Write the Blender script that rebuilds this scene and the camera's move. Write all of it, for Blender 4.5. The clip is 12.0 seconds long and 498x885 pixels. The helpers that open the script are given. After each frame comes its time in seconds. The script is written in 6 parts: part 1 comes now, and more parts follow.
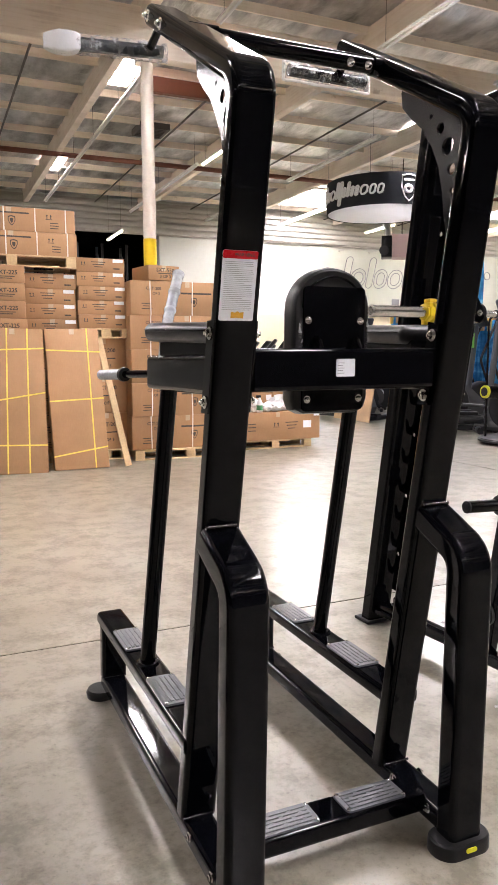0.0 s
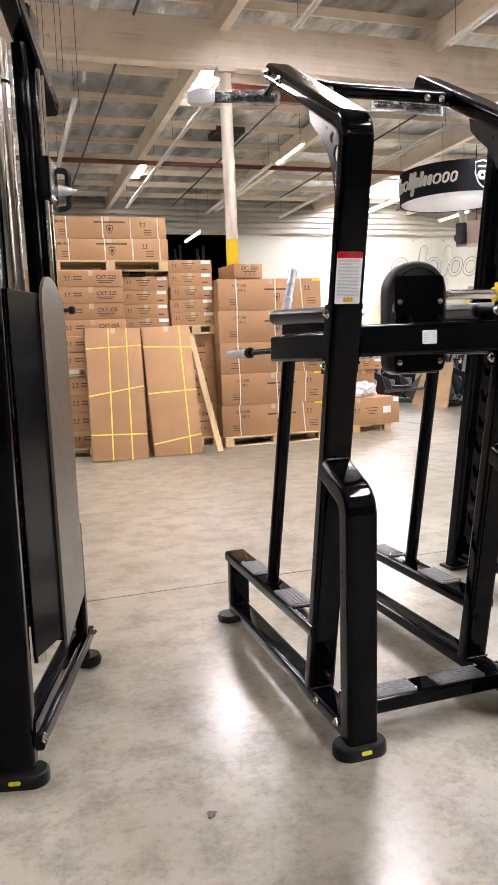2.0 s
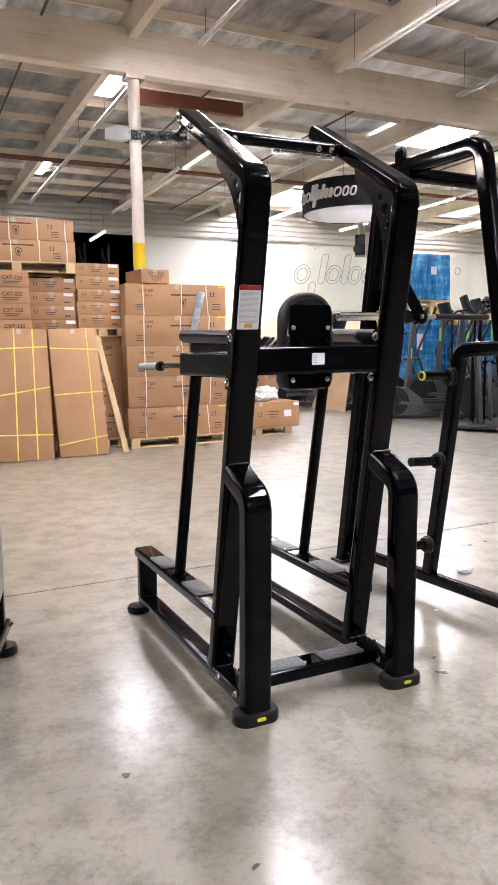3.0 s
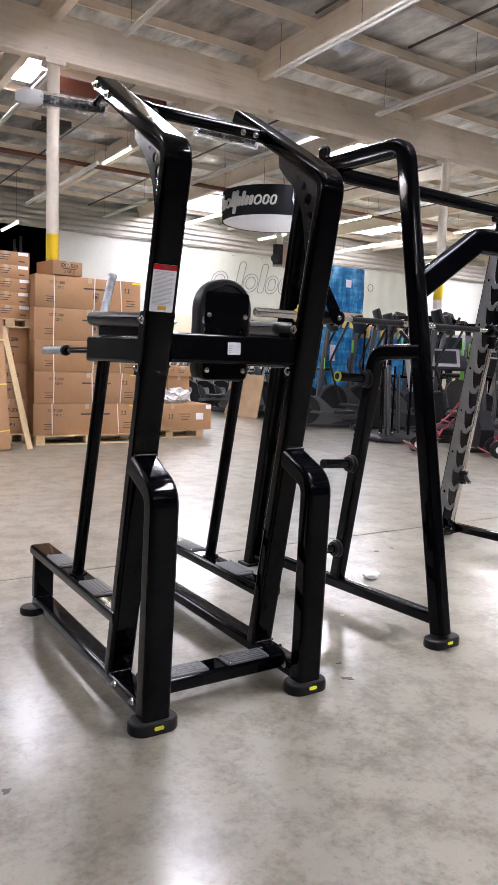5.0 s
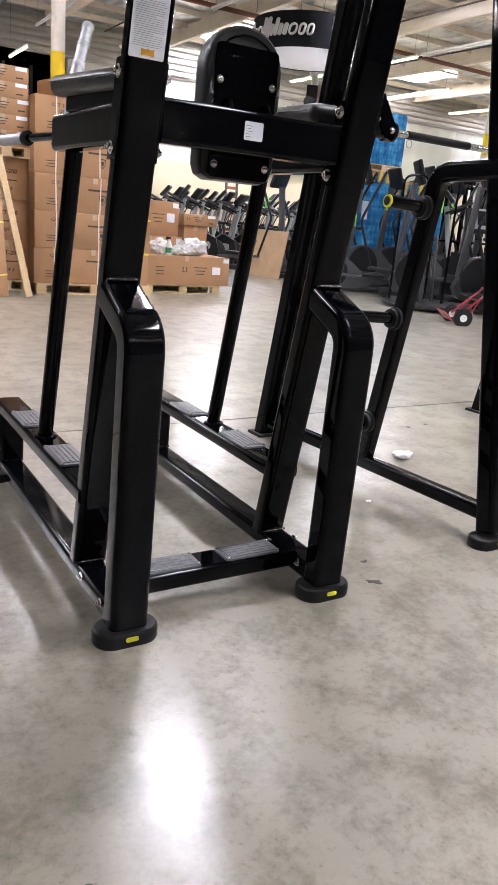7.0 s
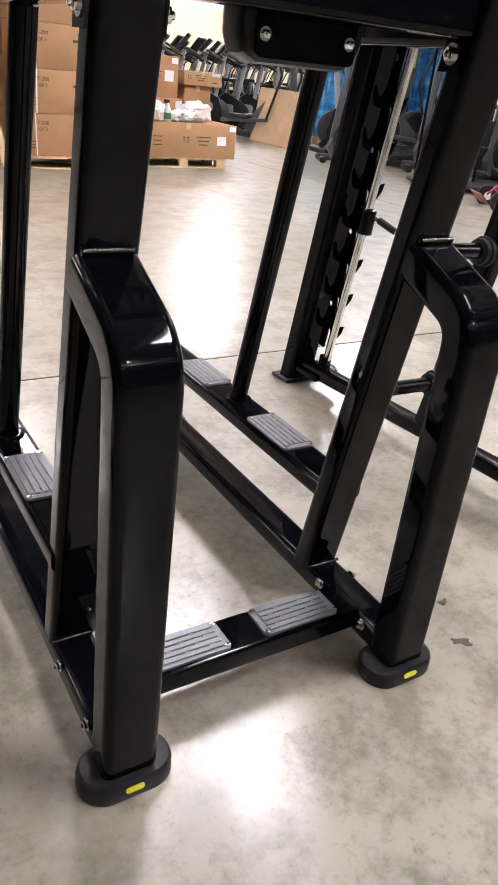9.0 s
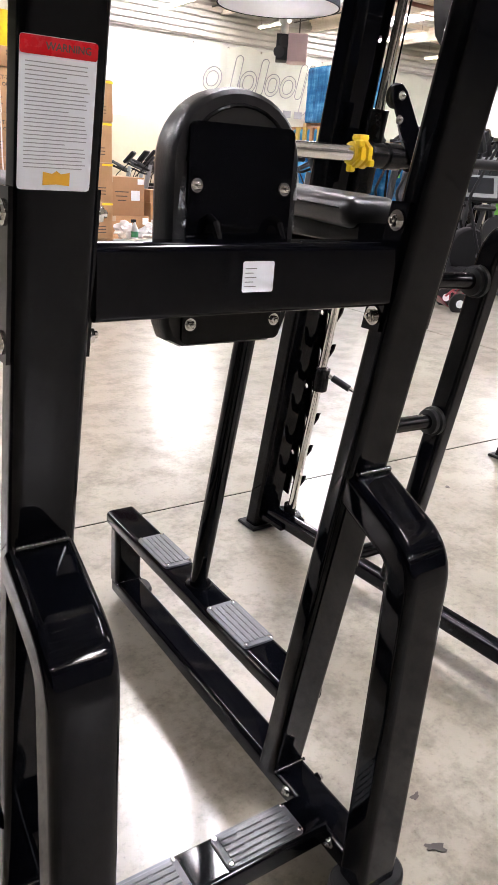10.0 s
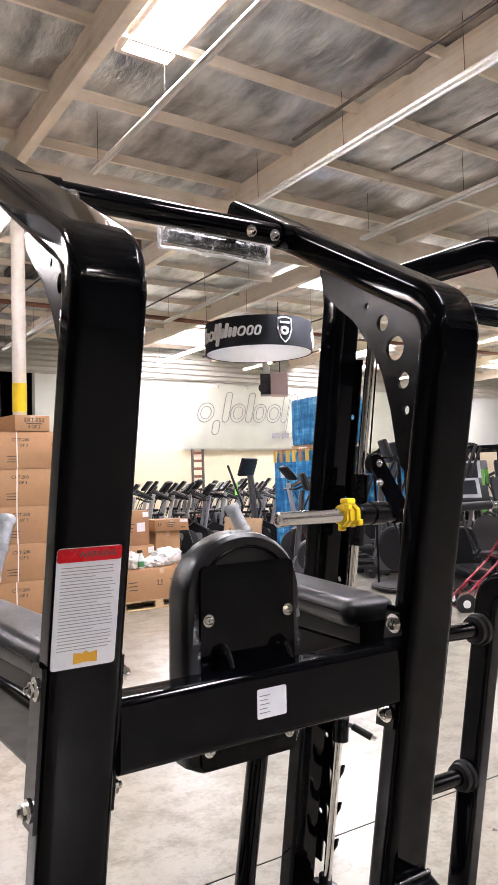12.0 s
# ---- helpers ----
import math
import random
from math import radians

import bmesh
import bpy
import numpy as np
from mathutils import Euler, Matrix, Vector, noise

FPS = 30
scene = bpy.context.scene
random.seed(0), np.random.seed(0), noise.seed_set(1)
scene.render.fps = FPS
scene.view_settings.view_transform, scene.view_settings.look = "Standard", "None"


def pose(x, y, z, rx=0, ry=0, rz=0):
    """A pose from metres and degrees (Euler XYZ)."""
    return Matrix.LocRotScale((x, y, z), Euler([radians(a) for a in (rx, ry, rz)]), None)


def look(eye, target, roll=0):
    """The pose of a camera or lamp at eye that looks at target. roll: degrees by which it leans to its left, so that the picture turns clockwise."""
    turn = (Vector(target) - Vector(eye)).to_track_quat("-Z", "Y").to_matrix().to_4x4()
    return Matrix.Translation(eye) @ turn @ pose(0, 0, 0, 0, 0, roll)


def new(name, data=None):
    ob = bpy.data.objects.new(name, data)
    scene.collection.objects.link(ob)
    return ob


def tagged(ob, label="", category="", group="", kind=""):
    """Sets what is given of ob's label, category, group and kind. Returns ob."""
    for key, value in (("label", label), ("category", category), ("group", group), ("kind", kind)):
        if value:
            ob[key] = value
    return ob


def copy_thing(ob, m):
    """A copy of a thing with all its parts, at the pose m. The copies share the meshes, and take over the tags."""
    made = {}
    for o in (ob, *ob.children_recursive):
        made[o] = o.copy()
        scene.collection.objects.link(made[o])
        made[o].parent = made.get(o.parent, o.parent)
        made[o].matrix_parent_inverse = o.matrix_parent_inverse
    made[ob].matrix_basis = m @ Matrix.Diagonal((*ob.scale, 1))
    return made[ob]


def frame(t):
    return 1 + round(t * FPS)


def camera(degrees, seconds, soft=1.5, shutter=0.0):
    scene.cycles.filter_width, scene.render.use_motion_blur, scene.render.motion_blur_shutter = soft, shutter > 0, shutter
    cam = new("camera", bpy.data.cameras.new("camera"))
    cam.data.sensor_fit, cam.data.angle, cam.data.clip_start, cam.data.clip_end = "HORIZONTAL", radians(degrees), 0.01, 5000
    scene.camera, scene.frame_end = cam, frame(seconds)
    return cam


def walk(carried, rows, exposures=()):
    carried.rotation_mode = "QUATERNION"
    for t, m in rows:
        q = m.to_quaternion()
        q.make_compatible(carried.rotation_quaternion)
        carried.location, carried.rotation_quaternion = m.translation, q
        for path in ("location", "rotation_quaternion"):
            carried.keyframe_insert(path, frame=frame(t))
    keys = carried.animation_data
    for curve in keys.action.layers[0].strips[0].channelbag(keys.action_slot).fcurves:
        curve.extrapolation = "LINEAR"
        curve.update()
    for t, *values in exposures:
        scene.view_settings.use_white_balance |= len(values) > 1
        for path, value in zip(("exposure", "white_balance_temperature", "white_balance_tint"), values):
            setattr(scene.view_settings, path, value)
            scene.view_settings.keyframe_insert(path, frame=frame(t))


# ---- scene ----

# ---------------- camera ----------------
cam = camera(37.6, 12.0)
PATH = [
    (0, (-0.937, -1.413, 1.329), (-0.137, 0.404, 1.093), -0.3),
    (0.5, (-1.025, -1.587, 1.315), (-0.306, 0.264, 1.076), -0.9),
    (1, (-1.121, -1.741, 1.302), (-0.469, 0.135, 1.064), -1.5),
    (1.5, (-1.155, -1.792, 1.295), (-0.534, 0.094, 1.054), -2.0),
    (2, (-1.285, -1.934, 1.271), (-0.677, -0.044, 1.028), -2.4),
    (2.5, (-1.412, -2.144, 1.309), (-0.73, -0.281, 1.059), -2.3),
    (3, (-1.407, -2.222, 1.334), (-0.556, -0.43, 1.084), -1.0),
    (3.5, (-1.412, -2.235, 1.33), (-0.444, -0.501, 1.098), 0.2),
    (5.5, (-1.258, -2.015, 1.24), (-0.187, -0.344, 0.994), 2.3),
    (6, (-1.14, -1.902, 1.214), (-0.086, -0.233, 0.893), 3.1),
    (6.5, (-1.053, -1.756, 1.171), (-0.022, -0.105, 0.715), 4.1),
    (7, (-0.978, -1.551, 1.089), (0.03, 0.075, 0.507), 4.9),
    (7.2, (-0.951, -1.447, 1.046), (0.073, 0.151, 0.416), 5.4),
    (8.8, (-0.7, -0.862, 1.141), (0.265, 0.635, 0.231), 6.2),
    (9, (-0.68, -0.808, 1.168), (0.29, 0.69, 0.265), 5.9),
    (9.5, (-0.612, -0.726, 1.309), (0.379, 0.775, 0.434), 5.1),
    (10, (-0.582, -0.737, 1.442), (0.464, 0.818, 0.743), 3.6),
    (10.5, (-0.593, -0.771, 1.531), (0.503, 0.845, 1.096), 1.2),
    (11, (-0.611, -0.784, 1.585), (0.506, 0.865, 1.398), -0.5),
    (11.5, (-0.617, -0.795, 1.619), (0.496, 0.867, 1.599), -1.5),
    (12, (-0.62, -0.779, 1.633), (0.47, 0.895, 1.737), -1.7),
]
walk(cam, [(t, look(eye, target, roll)) for t, eye, target, roll in PATH],
     [(0, 0.22, 6760, 13), (1.5, 0.31, 6760, 13), (2.5, 0.29, 6600, 13), (3.5, 0.08, 6330, 13), (5.5, -0.09, 6200, 13), (7, 0.05, 6270, 12), (9, 0.30, 6560, 13), (10.5, 0.30, 6530, 13), (12, 0.27, 6500, 14)])


# ---------------- light ----------------
world = bpy.data.worlds.new("world")
scene.world = world
world.use_nodes = True
wn = world.node_tree.nodes
sky = wn.new("ShaderNodeTexSky")
sky.sky_type, sky.sun_disc = "NISHITA", False
sky.sun_elevation, sky.sun_rotation = radians(50), radians(35)
world.node_tree.links.new(sky.outputs["Color"], wn["Background"].inputs["Color"])
wn["Background"].inputs["Strength"].default_value = 0.1
SKYLIGHT, TUBE = 86.0, 24.0
EXPOSURE = 0.0
scene.view_settings.exposure = EXPOSURE


# ---------------- materials ----------------
def material(name):
    m = bpy.data.materials.new(name)
    m.use_nodes = True
    return m, m.node_tree.nodes, m.node_tree.links, m.node_tree.nodes["Principled BSDF"]


def coords(n, l, scale=1.0, kind="Object"):
    c = n.new("ShaderNodeTexCoord")
    m = n.new("ShaderNodeMapping")
    m.inputs["Scale"].default_value = scale if isinstance(scale, tuple) else (scale,) * 3
    l.new(c.outputs[kind], m.inputs["Vector"])
    return m.outputs["Vector"]


def noise_tex(n, l, vec, scale, detail=6.0, rough=0.6):
    t = n.new("ShaderNodeTexNoise")
    t.inputs["Scale"].default_value, t.inputs["Detail"].default_value, t.inputs["Roughness"].default_value = scale, detail, rough
    l.new(vec, t.inputs["Vector"])
    return t.outputs["Fac"]


def ramp(n, l, fac, *stops):
    r = n.new("ShaderNodeValToRGB")
    while len(r.color_ramp.elements) < len(stops):
        r.color_ramp.elements.new(0.5)
    for e, (at, c) in zip(r.color_ramp.elements, stops):
        e.position, e.color = at, (*c, 1) if isinstance(c, tuple) else (c, c, c, 1)
    l.new(fac, r.inputs["Fac"])
    return r.outputs["Color"]


def mix(n, l, fac, a, b, kind="MIX"):
    m = n.new("ShaderNodeMix")
    m.data_type, m.blend_type = "RGBA", kind
    for sock, v in ((m.inputs[0], fac), (m.inputs[6], a), (m.inputs[7], b)):
        if hasattr(v, "node"):
            l.new(v, sock)
        elif isinstance(v, tuple):
            sock.default_value = (*v, 1)
        else:
            sock.default_value = v
    return m.outputs[2]


def bump(n, l, height, strength=0.2, distance=0.01, bsdf=None):
    b = n.new("ShaderNodeBump")
    b.inputs["Strength"].default_value, b.inputs["Distance"].default_value = strength, distance
    l.new(height, b.inputs["Height"])
    l.new(b.outputs["Normal"], bsdf.inputs["Normal"])


def surface(name, col, rough=0.5, metal=0.0, grain=40.0, vary=0.12, relief=0.05, rvary=0.08, kind="Object", coat=0.0, tint=True, spec=0.5):
    """A surface with two scales of variation in colour and roughness and a fine relief."""
    m, n, l, b = material(name)
    v = coords(n, l, 1.0, kind)
    big, fine = noise_tex(n, l, v, grain * 0.08, 4), noise_tex(n, l, v, grain, 8)
    both = mix(n, l, 0.5, big, fine)
    lo, hi = tuple(c * (1 - vary) for c in col), tuple(min(1, c * (1 + vary)) for c in col)
    c = ramp(n, l, both, (0.3, lo), (0.7, hi))
    if tint:
        info = n.new("ShaderNodeObjectInfo")
        c = mix(n, l, 1.0, c, ramp(n, l, info.outputs["Random"], (0.0, 1 - vary * 0.5), (1.0, 1 + vary * 0.3)), "MULTIPLY")
    l.new(c, b.inputs["Base Color"])
    l.new(ramp(n, l, both, (0.3, max(0.02, rough - rvary)), (0.7, min(1, rough + rvary))), b.inputs["Roughness"])
    b.inputs["Metallic"].default_value, b.inputs["Coat Weight"].default_value = metal, coat
    b.inputs["Specular IOR Level"].default_value = spec
    if coat:
        b.inputs["Coat Roughness"].default_value = 0.05
    if relief:
        bump(n, l, fine, relief, 0.002, b)
    return m


def glow(name, col, strength):
    m, n, l, b = material(name)
    b.inputs["Base Color"].default_value = (*col, 1)
    b.inputs["Emission Color"].default_value = (*col, 1)
    b.inputs["Emission Strength"].default_value = strength
    return m


PAINT = surface("black_gloss_paint", (0.0016, 0.0018, 0.0028), 0.05, 0, 60, 0.25, 0.012, 0.02, spec=0.145)
BEAD = surface("painted_weld_bead", (0.006, 0.006, 0.0065), 0.10, 0, 60, 0.25, 0.05, 0.03, spec=0.9)
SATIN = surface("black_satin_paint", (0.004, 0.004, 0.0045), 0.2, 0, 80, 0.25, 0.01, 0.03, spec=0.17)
VINYL = surface("black_vinyl", (0.007, 0.007, 0.0075), 0.33, 0, 220, 0.2, 0.25, spec=0.42)
RUBBER = surface("black_rubber", (0.009, 0.009, 0.0095), 0.45, 0, 160, 0.2, 0.2, spec=0.25)
TREAD = surface("grey_rubber_tread", (0.088, 0.092, 0.10), 0.36, 0, 120, 0.2, 0.2)
STEEL = surface("bright_steel", (0.62, 0.61, 0.59), 0.22, 1.0, 90, 0.1, 0.03)
CHROME = surface("chrome", (0.75, 0.74, 0.72), 0.09, 1.0, 60, 0.05, 0.0)
GREYMETAL = surface("grey_hammered_panel", (0.115, 0.112, 0.102), 0.34, 0.6, 60, 0.12, 0.08)
HOOKGREY = surface("grey_hook_plate", (0.22, 0.22, 0.22), 0.4, 0.5, 60, 0.1, 0.05)
WRAP = surface("clear_film_wrap", (0.54, 0.57, 0.60), 0.16, 0.1, 70, 0.35, 0.35, 0.06)
DARKWRAP = surface("film_over_black_foam", (0.014, 0.016, 0.018), 0.16, 0, 60, 0.9, 0.6, 0.08, coat=0.3)
FOAM = surface("white_foam", (0.72, 0.73, 0.74), 0.5, 0, 60, 0.08, 0.4)
YELLOW = surface("yellow_plastic", (0.80, 0.55, 0.01), 0.38, 0, 60, 0.06, 0.04)
LIME = surface("lime_yellow_badge", (0.72, 0.70, 0.02), 0.4, 0, 60, 0.05, 0.02)
PALEINK = surface("pale_grey_ink", (0.34, 0.34, 0.35), 0.5, 0, 60, 0.05, 0.01)
PAPER = surface("label_paper", (0.80, 0.82, 0.86), 0.4, 0, 60, 0.02, 0.01)
RED = surface("red_print", (0.50, 0.008, 0.016), 0.3, 0, 60, 0.05, 0.01, spec=0.2)
INK = surface("black_ink", (0.06, 0.045, 0.035), 0.6, 0, 60, 0.15, 0.02)
GREYINK = surface("grey_ink", (0.20, 0.20, 0.21), 0.5, 0, 60, 0.05, 0.01)
ORANGE = surface("amber_print", (0.72, 0.38, 0.03), 0.45, 0, 60, 0.06, 0.02)
TAPE = surface("clear_packing_tape", (0.52, 0.40, 0.28), 0.2, 0, 30, 0.1, 0.1)
STRAP = surface("white_strapping", (0.74, 0.70, 0.64), 0.4, 0, 60, 0.06, 0.05)
YSTRAP = surface("yellow_strapping", (0.78, 0.60, 0.10), 0.4, 0, 60, 0.06, 0.05)
YBOARD = surface("yellow_card", (0.62, 0.44, 0.10), 0.6, 0, 60, 0.1, 0.05)
PINE = surface("raw_pine", (0.56, 0.40, 0.22), 0.65, 0, 40, 0.2, 0.2)
PLY = surface("plywood", (0.42, 0.28, 0.16), 0.65, 0, 40, 0.25, 0.2)
REDSTEEL = surface("red_paint", (0.24, 0.012, 0.025), 0.35, 0, 60, 0.15, 0.04)
SCREEN = surface("dark_screen", (0.02, 0.022, 0.026), 0.12, 0, 60, 0.1, 0.0)
GREYPLASTIC = surface("grey_plastic", (0.026, 0.026, 0.028), 0.45, 0, 80, 0.15, 0.06, spec=0.3)
LIGHTPLASTIC = surface("silver_plastic", (0.065, 0.067, 0.070), 0.35, 0.2, 80, 0.12, 0.05)
DARKPLASTIC = surface("charcoal_plastic", (0.011, 0.011, 0.012), 0.42, 0, 80, 0.25, 0.08, spec=0.25)
BEZEL = surface("silver_bezel", (0.34, 0.35, 0.36), 0.35, 0.2, 80, 0.08, 0.03)
GREENTAG = surface("green_tag", (0.20, 0.62, 0.08), 0.5, 0, 60, 0.05, 0.02)
COLUMNPAINT = surface("cream_painted_steel", (0.70, 0.64, 0.56), 0.45, 0, 20, 0.08, 0.05)
REDWOOD = surface("red_oxide_paint", (0.16, 0.05, 0.028), 0.5, 0, 30, 0.15, 0.05)
PIPE = surface("dark_pipe", (0.06, 0.05, 0.045), 0.5, 0, 30, 0.2, 0.05)
WHITEMETAL = surface("white_enamel", (0.82, 0.80, 0.76), 0.35, 0, 30, 0.05, 0.03)
BANNER = surface("cream_canvas", (0.64, 0.645, 0.56), 0.7, 0, 20, 0.03, 0.15)
SIGNGREY = surface("charcoal_sign_cloth", (0.014, 0.016, 0.020), 0.8, 0, 60, 0.1, 0.1, spec=0.15)
SIGNWHITE = surface("white_sign_print", (0.80, 0.80, 0.80), 0.55, 0, 60, 0.03, 0.05)
def lit_cloth():
    """Thin white cloth that passes light through."""
    m, n, l, b = material("white_translucent_cloth")
    b.inputs["Base Color"].default_value = (0.90, 0.90, 0.91, 1)
    b.inputs["Roughness"].default_value = 0.8
    tr, mx = n.new("ShaderNodeBsdfTranslucent"), n.new("ShaderNodeMixShader")
    tr.inputs["Color"].default_value = (0.97, 0.97, 0.98, 1)
    weave = ramp(n, l, noise_tex(n, l, coords(n, l, 1.0), 3.0, 4), (0.3, 0.62), (0.7, 0.70))
    l.new(weave, mx.inputs[0])
    l.new(b.outputs[0], mx.inputs[1])
    l.new(tr.outputs[0], mx.inputs[2])
    for o in [q for q in n if q.type == "OUTPUT_MATERIAL"]:
        l.new(mx.outputs[0], o.inputs["Surface"])
    return m


DRUMCLOTH = lit_cloth()
BEIGEWALL = surface("beige_wall_paint", (0.56, 0.49, 0.35), 0.7, 0, 8, 0.05, 0.08)
WHITEWALL = surface("white_wall_paint", (0.56, 0.565, 0.52), 0.7, 0, 8, 0.05, 0.08)
# for walls out of view: dark so black paint reflects less and fill drops
DIMWALL = surface("dark_unseen_wall", (0.17, 0.16, 0.145), 0.8, 0, 8, 0.08, 0.1)
DOORMETAL = surface("ribbed_door_steel", (0.42, 0.40, 0.36), 0.45, 0.2, 20, 0.08, 0.05)
BAG = surface("white_plastic_bag", (0.80, 0.80, 0.80), 0.25, 0, 40, 0.1, 0.6)


def cardboard():
    m, n, l, b = material("brown_cardboard")
    v = coords(n, l, 1.0)
    big, fine = noise_tex(n, l, v, 2.2, 5), noise_tex(n, l, coords(n, l, (40, 40, 6)), 3.0, 5)
    c = ramp(n, l, mix(n, l, 0.35, big, fine), (0.25, (0.325, 0.178, 0.083)), (0.55, (0.400, 0.226, 0.112)), (0.8, (0.455, 0.265, 0.136)))
    info = n.new("ShaderNodeObjectInfo")
    c = mix(n, l, 1.0, c, ramp(n, l, info.outputs["Random"], (0.0, (0.86, 0.84, 0.82)), (1.0, (1.05, 1.05, 1.05))), "MULTIPLY")
    scuff = ramp(n, l, noise_tex(n, l, v, 6.0, 9, 0.72), (0.66, 0.0), (0.82, 0.35))
    l.new(mix(n, l, scuff, c, (0.20, 0.12, 0.07)), b.inputs["Base Color"])
    b.inputs["Roughness"].default_value = 0.72
    bump(n, l, fine, 0.08, 0.002, b)
    return m


def concrete():
    """Worn polished slab: pale clouds, olive-brown stains with a grainy edge, fine pitting."""
    m, n, l, b = material("polished_concrete")
    v = coords(n, l, 1.0)
    cloud, patch = noise_tex(n, l, v, 0.45, 4, 0.5), noise_tex(n, l, v, 1.9, 4, 0.5)
    blotch, grain, grit = noise_tex(n, l, v, 5.5, 5, 0.6), noise_tex(n, l, v, 34.0, 8, 0.75), noise_tex(n, l, v, 95.0, 4, 0.6)
    base = ramp(n, l, mix(n, l, 0.55, cloud, patch), (0.22, (0.190, 0.168, 0.124)), (0.48, (0.288, 0.260, 0.204)), (0.76, (0.385, 0.357, 0.292)))
    mott = ramp(n, l, mix(n, l, 0.42, blotch, grain), (0.46, 0.0), (0.60, 0.74))
    base = mix(n, l, mott, base, (0.125, 0.113, 0.078))
    pit = ramp(n, l, mix(n, l, 0.5, grain, grit), (0.55, 0.0), (0.68, 0.58))
    base = mix(n, l, pit, base, (0.080, 0.070, 0.050))
    vor = n.new("ShaderNodeTexVoronoi")
    vor.feature, vor.inputs["Scale"].default_value = "DISTANCE_TO_EDGE", 0.42
    warp = mix(n, l, 0.06, v, mix(n, l, 1.0, noise_tex(n, l, v, 2.0, 5), (1, 1, 1), "MULTIPLY"))
    l.new(warp, vor.inputs["Vector"])
    crack = ramp(n, l, vor.outputs["Distance"], (0.0, 0.16), (0.003, 0.0))
    base = mix(n, l, crack, base, (0.07, 0.06, 0.05))
    l.new(base, b.inputs["Base Color"])
    b.inputs["Roughness"].default_value = 0.40
    b.inputs["Specular IOR Level"].default_value = 0.75
    b.inputs["Coat Weight"].default_value = 0.60
    b.inputs["Coat Roughness"].default_value = 0.19
    return m


def foil():
    """Silver roof insulation, sagging in crumpled folds between the joists; the folds' light and shade is in its
    colour.
    """
    m, n, l, b = material("silver_roof_insulation")
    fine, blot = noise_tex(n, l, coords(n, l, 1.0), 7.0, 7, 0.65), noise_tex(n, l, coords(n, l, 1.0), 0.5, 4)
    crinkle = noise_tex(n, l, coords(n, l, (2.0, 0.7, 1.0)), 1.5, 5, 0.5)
    # base colour follows the crinkle: bright crests and shaded creases are painted in
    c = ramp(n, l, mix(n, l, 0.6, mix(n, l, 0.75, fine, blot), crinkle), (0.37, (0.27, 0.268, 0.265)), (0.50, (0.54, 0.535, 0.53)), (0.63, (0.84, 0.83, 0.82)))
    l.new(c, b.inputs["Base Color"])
    b.inputs["Metallic"].default_value = 0.9
    b.inputs["Roughness"].default_value = 0.30
    bump(n, l, mix(n, l, 0.02, crinkle, fine), 0.8, 0.17, b)
    return m


def clear_film():
    """Loose clear film: mostly see-through, with bright creases."""
    m, n, l, b = material("clear_loose_film")
    v = coords(n, l, 1.0)
    crease = noise_tex(n, l, coords(n, l, (14, 14, 14)), 1.6, 8, 0.7)
    l.new(ramp(n, l, crease, (0.48, 0.04), (0.68, 0.62)), b.inputs["Alpha"])
    b.inputs["Base Color"].default_value = (0.78, 0.80, 0.82, 1)
    b.inputs["Roughness"].default_value = 0.12
    bump(n, l, crease, 1.0, 0.006, b)
    return m


def blue_film():
    m, n, l, b = material("blue_stretch_film")
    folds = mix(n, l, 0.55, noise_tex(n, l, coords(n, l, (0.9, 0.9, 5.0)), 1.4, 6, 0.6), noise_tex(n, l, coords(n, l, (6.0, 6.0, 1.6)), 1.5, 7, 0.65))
    # the pale upper stops paint the film's highlights along the folds
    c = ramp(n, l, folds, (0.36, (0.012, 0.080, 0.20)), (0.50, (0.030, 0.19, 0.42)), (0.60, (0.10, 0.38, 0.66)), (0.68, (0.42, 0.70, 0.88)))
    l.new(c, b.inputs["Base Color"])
    b.inputs["Roughness"].default_value = 0.18
    bump(n, l, folds, 0.8, 0.02, b)
    return m


def painted_timber():
    """Cream paint on sawn timber: long grain streaks, knots and grey scuffs."""
    m, n, l, b = material("cream_painted_timber")
    v = coords(n, l, 1.0)
    grain = noise_tex(n, l, coords(n, l, (0.35, 0.35, 9.0)), 2.2, 8, 0.65)
    blot = noise_tex(n, l, v, 1.6, 7, 0.65)
    c = ramp(n, l, mix(n, l, 0.5, grain, blot), (0.32, (0.60, 0.50, 0.40)), (0.47, (0.81, 0.715, 0.60)), (0.62, (0.88, 0.80, 0.70)))
    knot = ramp(n, l, noise_tex(n, l, v, 5.5, 3, 0.5), (0.70, 0.0), (0.78, 0.45))
    l.new(mix(n, l, knot, c, (0.34, 0.24, 0.16)), b.inputs["Base Color"])
    b.inputs["Roughness"].default_value = 0.55
    bump(n, l, grain, 0.15, 0.004, b)
    return m


CREAM = painted_timber()
CARD, CONCRETE, FOIL, BLUEFILM, FILM = cardboard(), concrete(), foil(), blue_film(), clear_film()
# two panel strengths, set to balance the floor's reflections against the fill
SKYGLOW = glow("stronger_skylight_panel", (0.95, 0.93, 1.0), SKYLIGHT * 1.25)
WEAKGLOW = glow("weaker_skylight_panel", (0.95, 0.93, 1.0), SKYLIGHT * 0.58)
TUBEGLOW = glow("lit_fluorescent_tube", (1.0, 0.95, 0.72), TUBE)


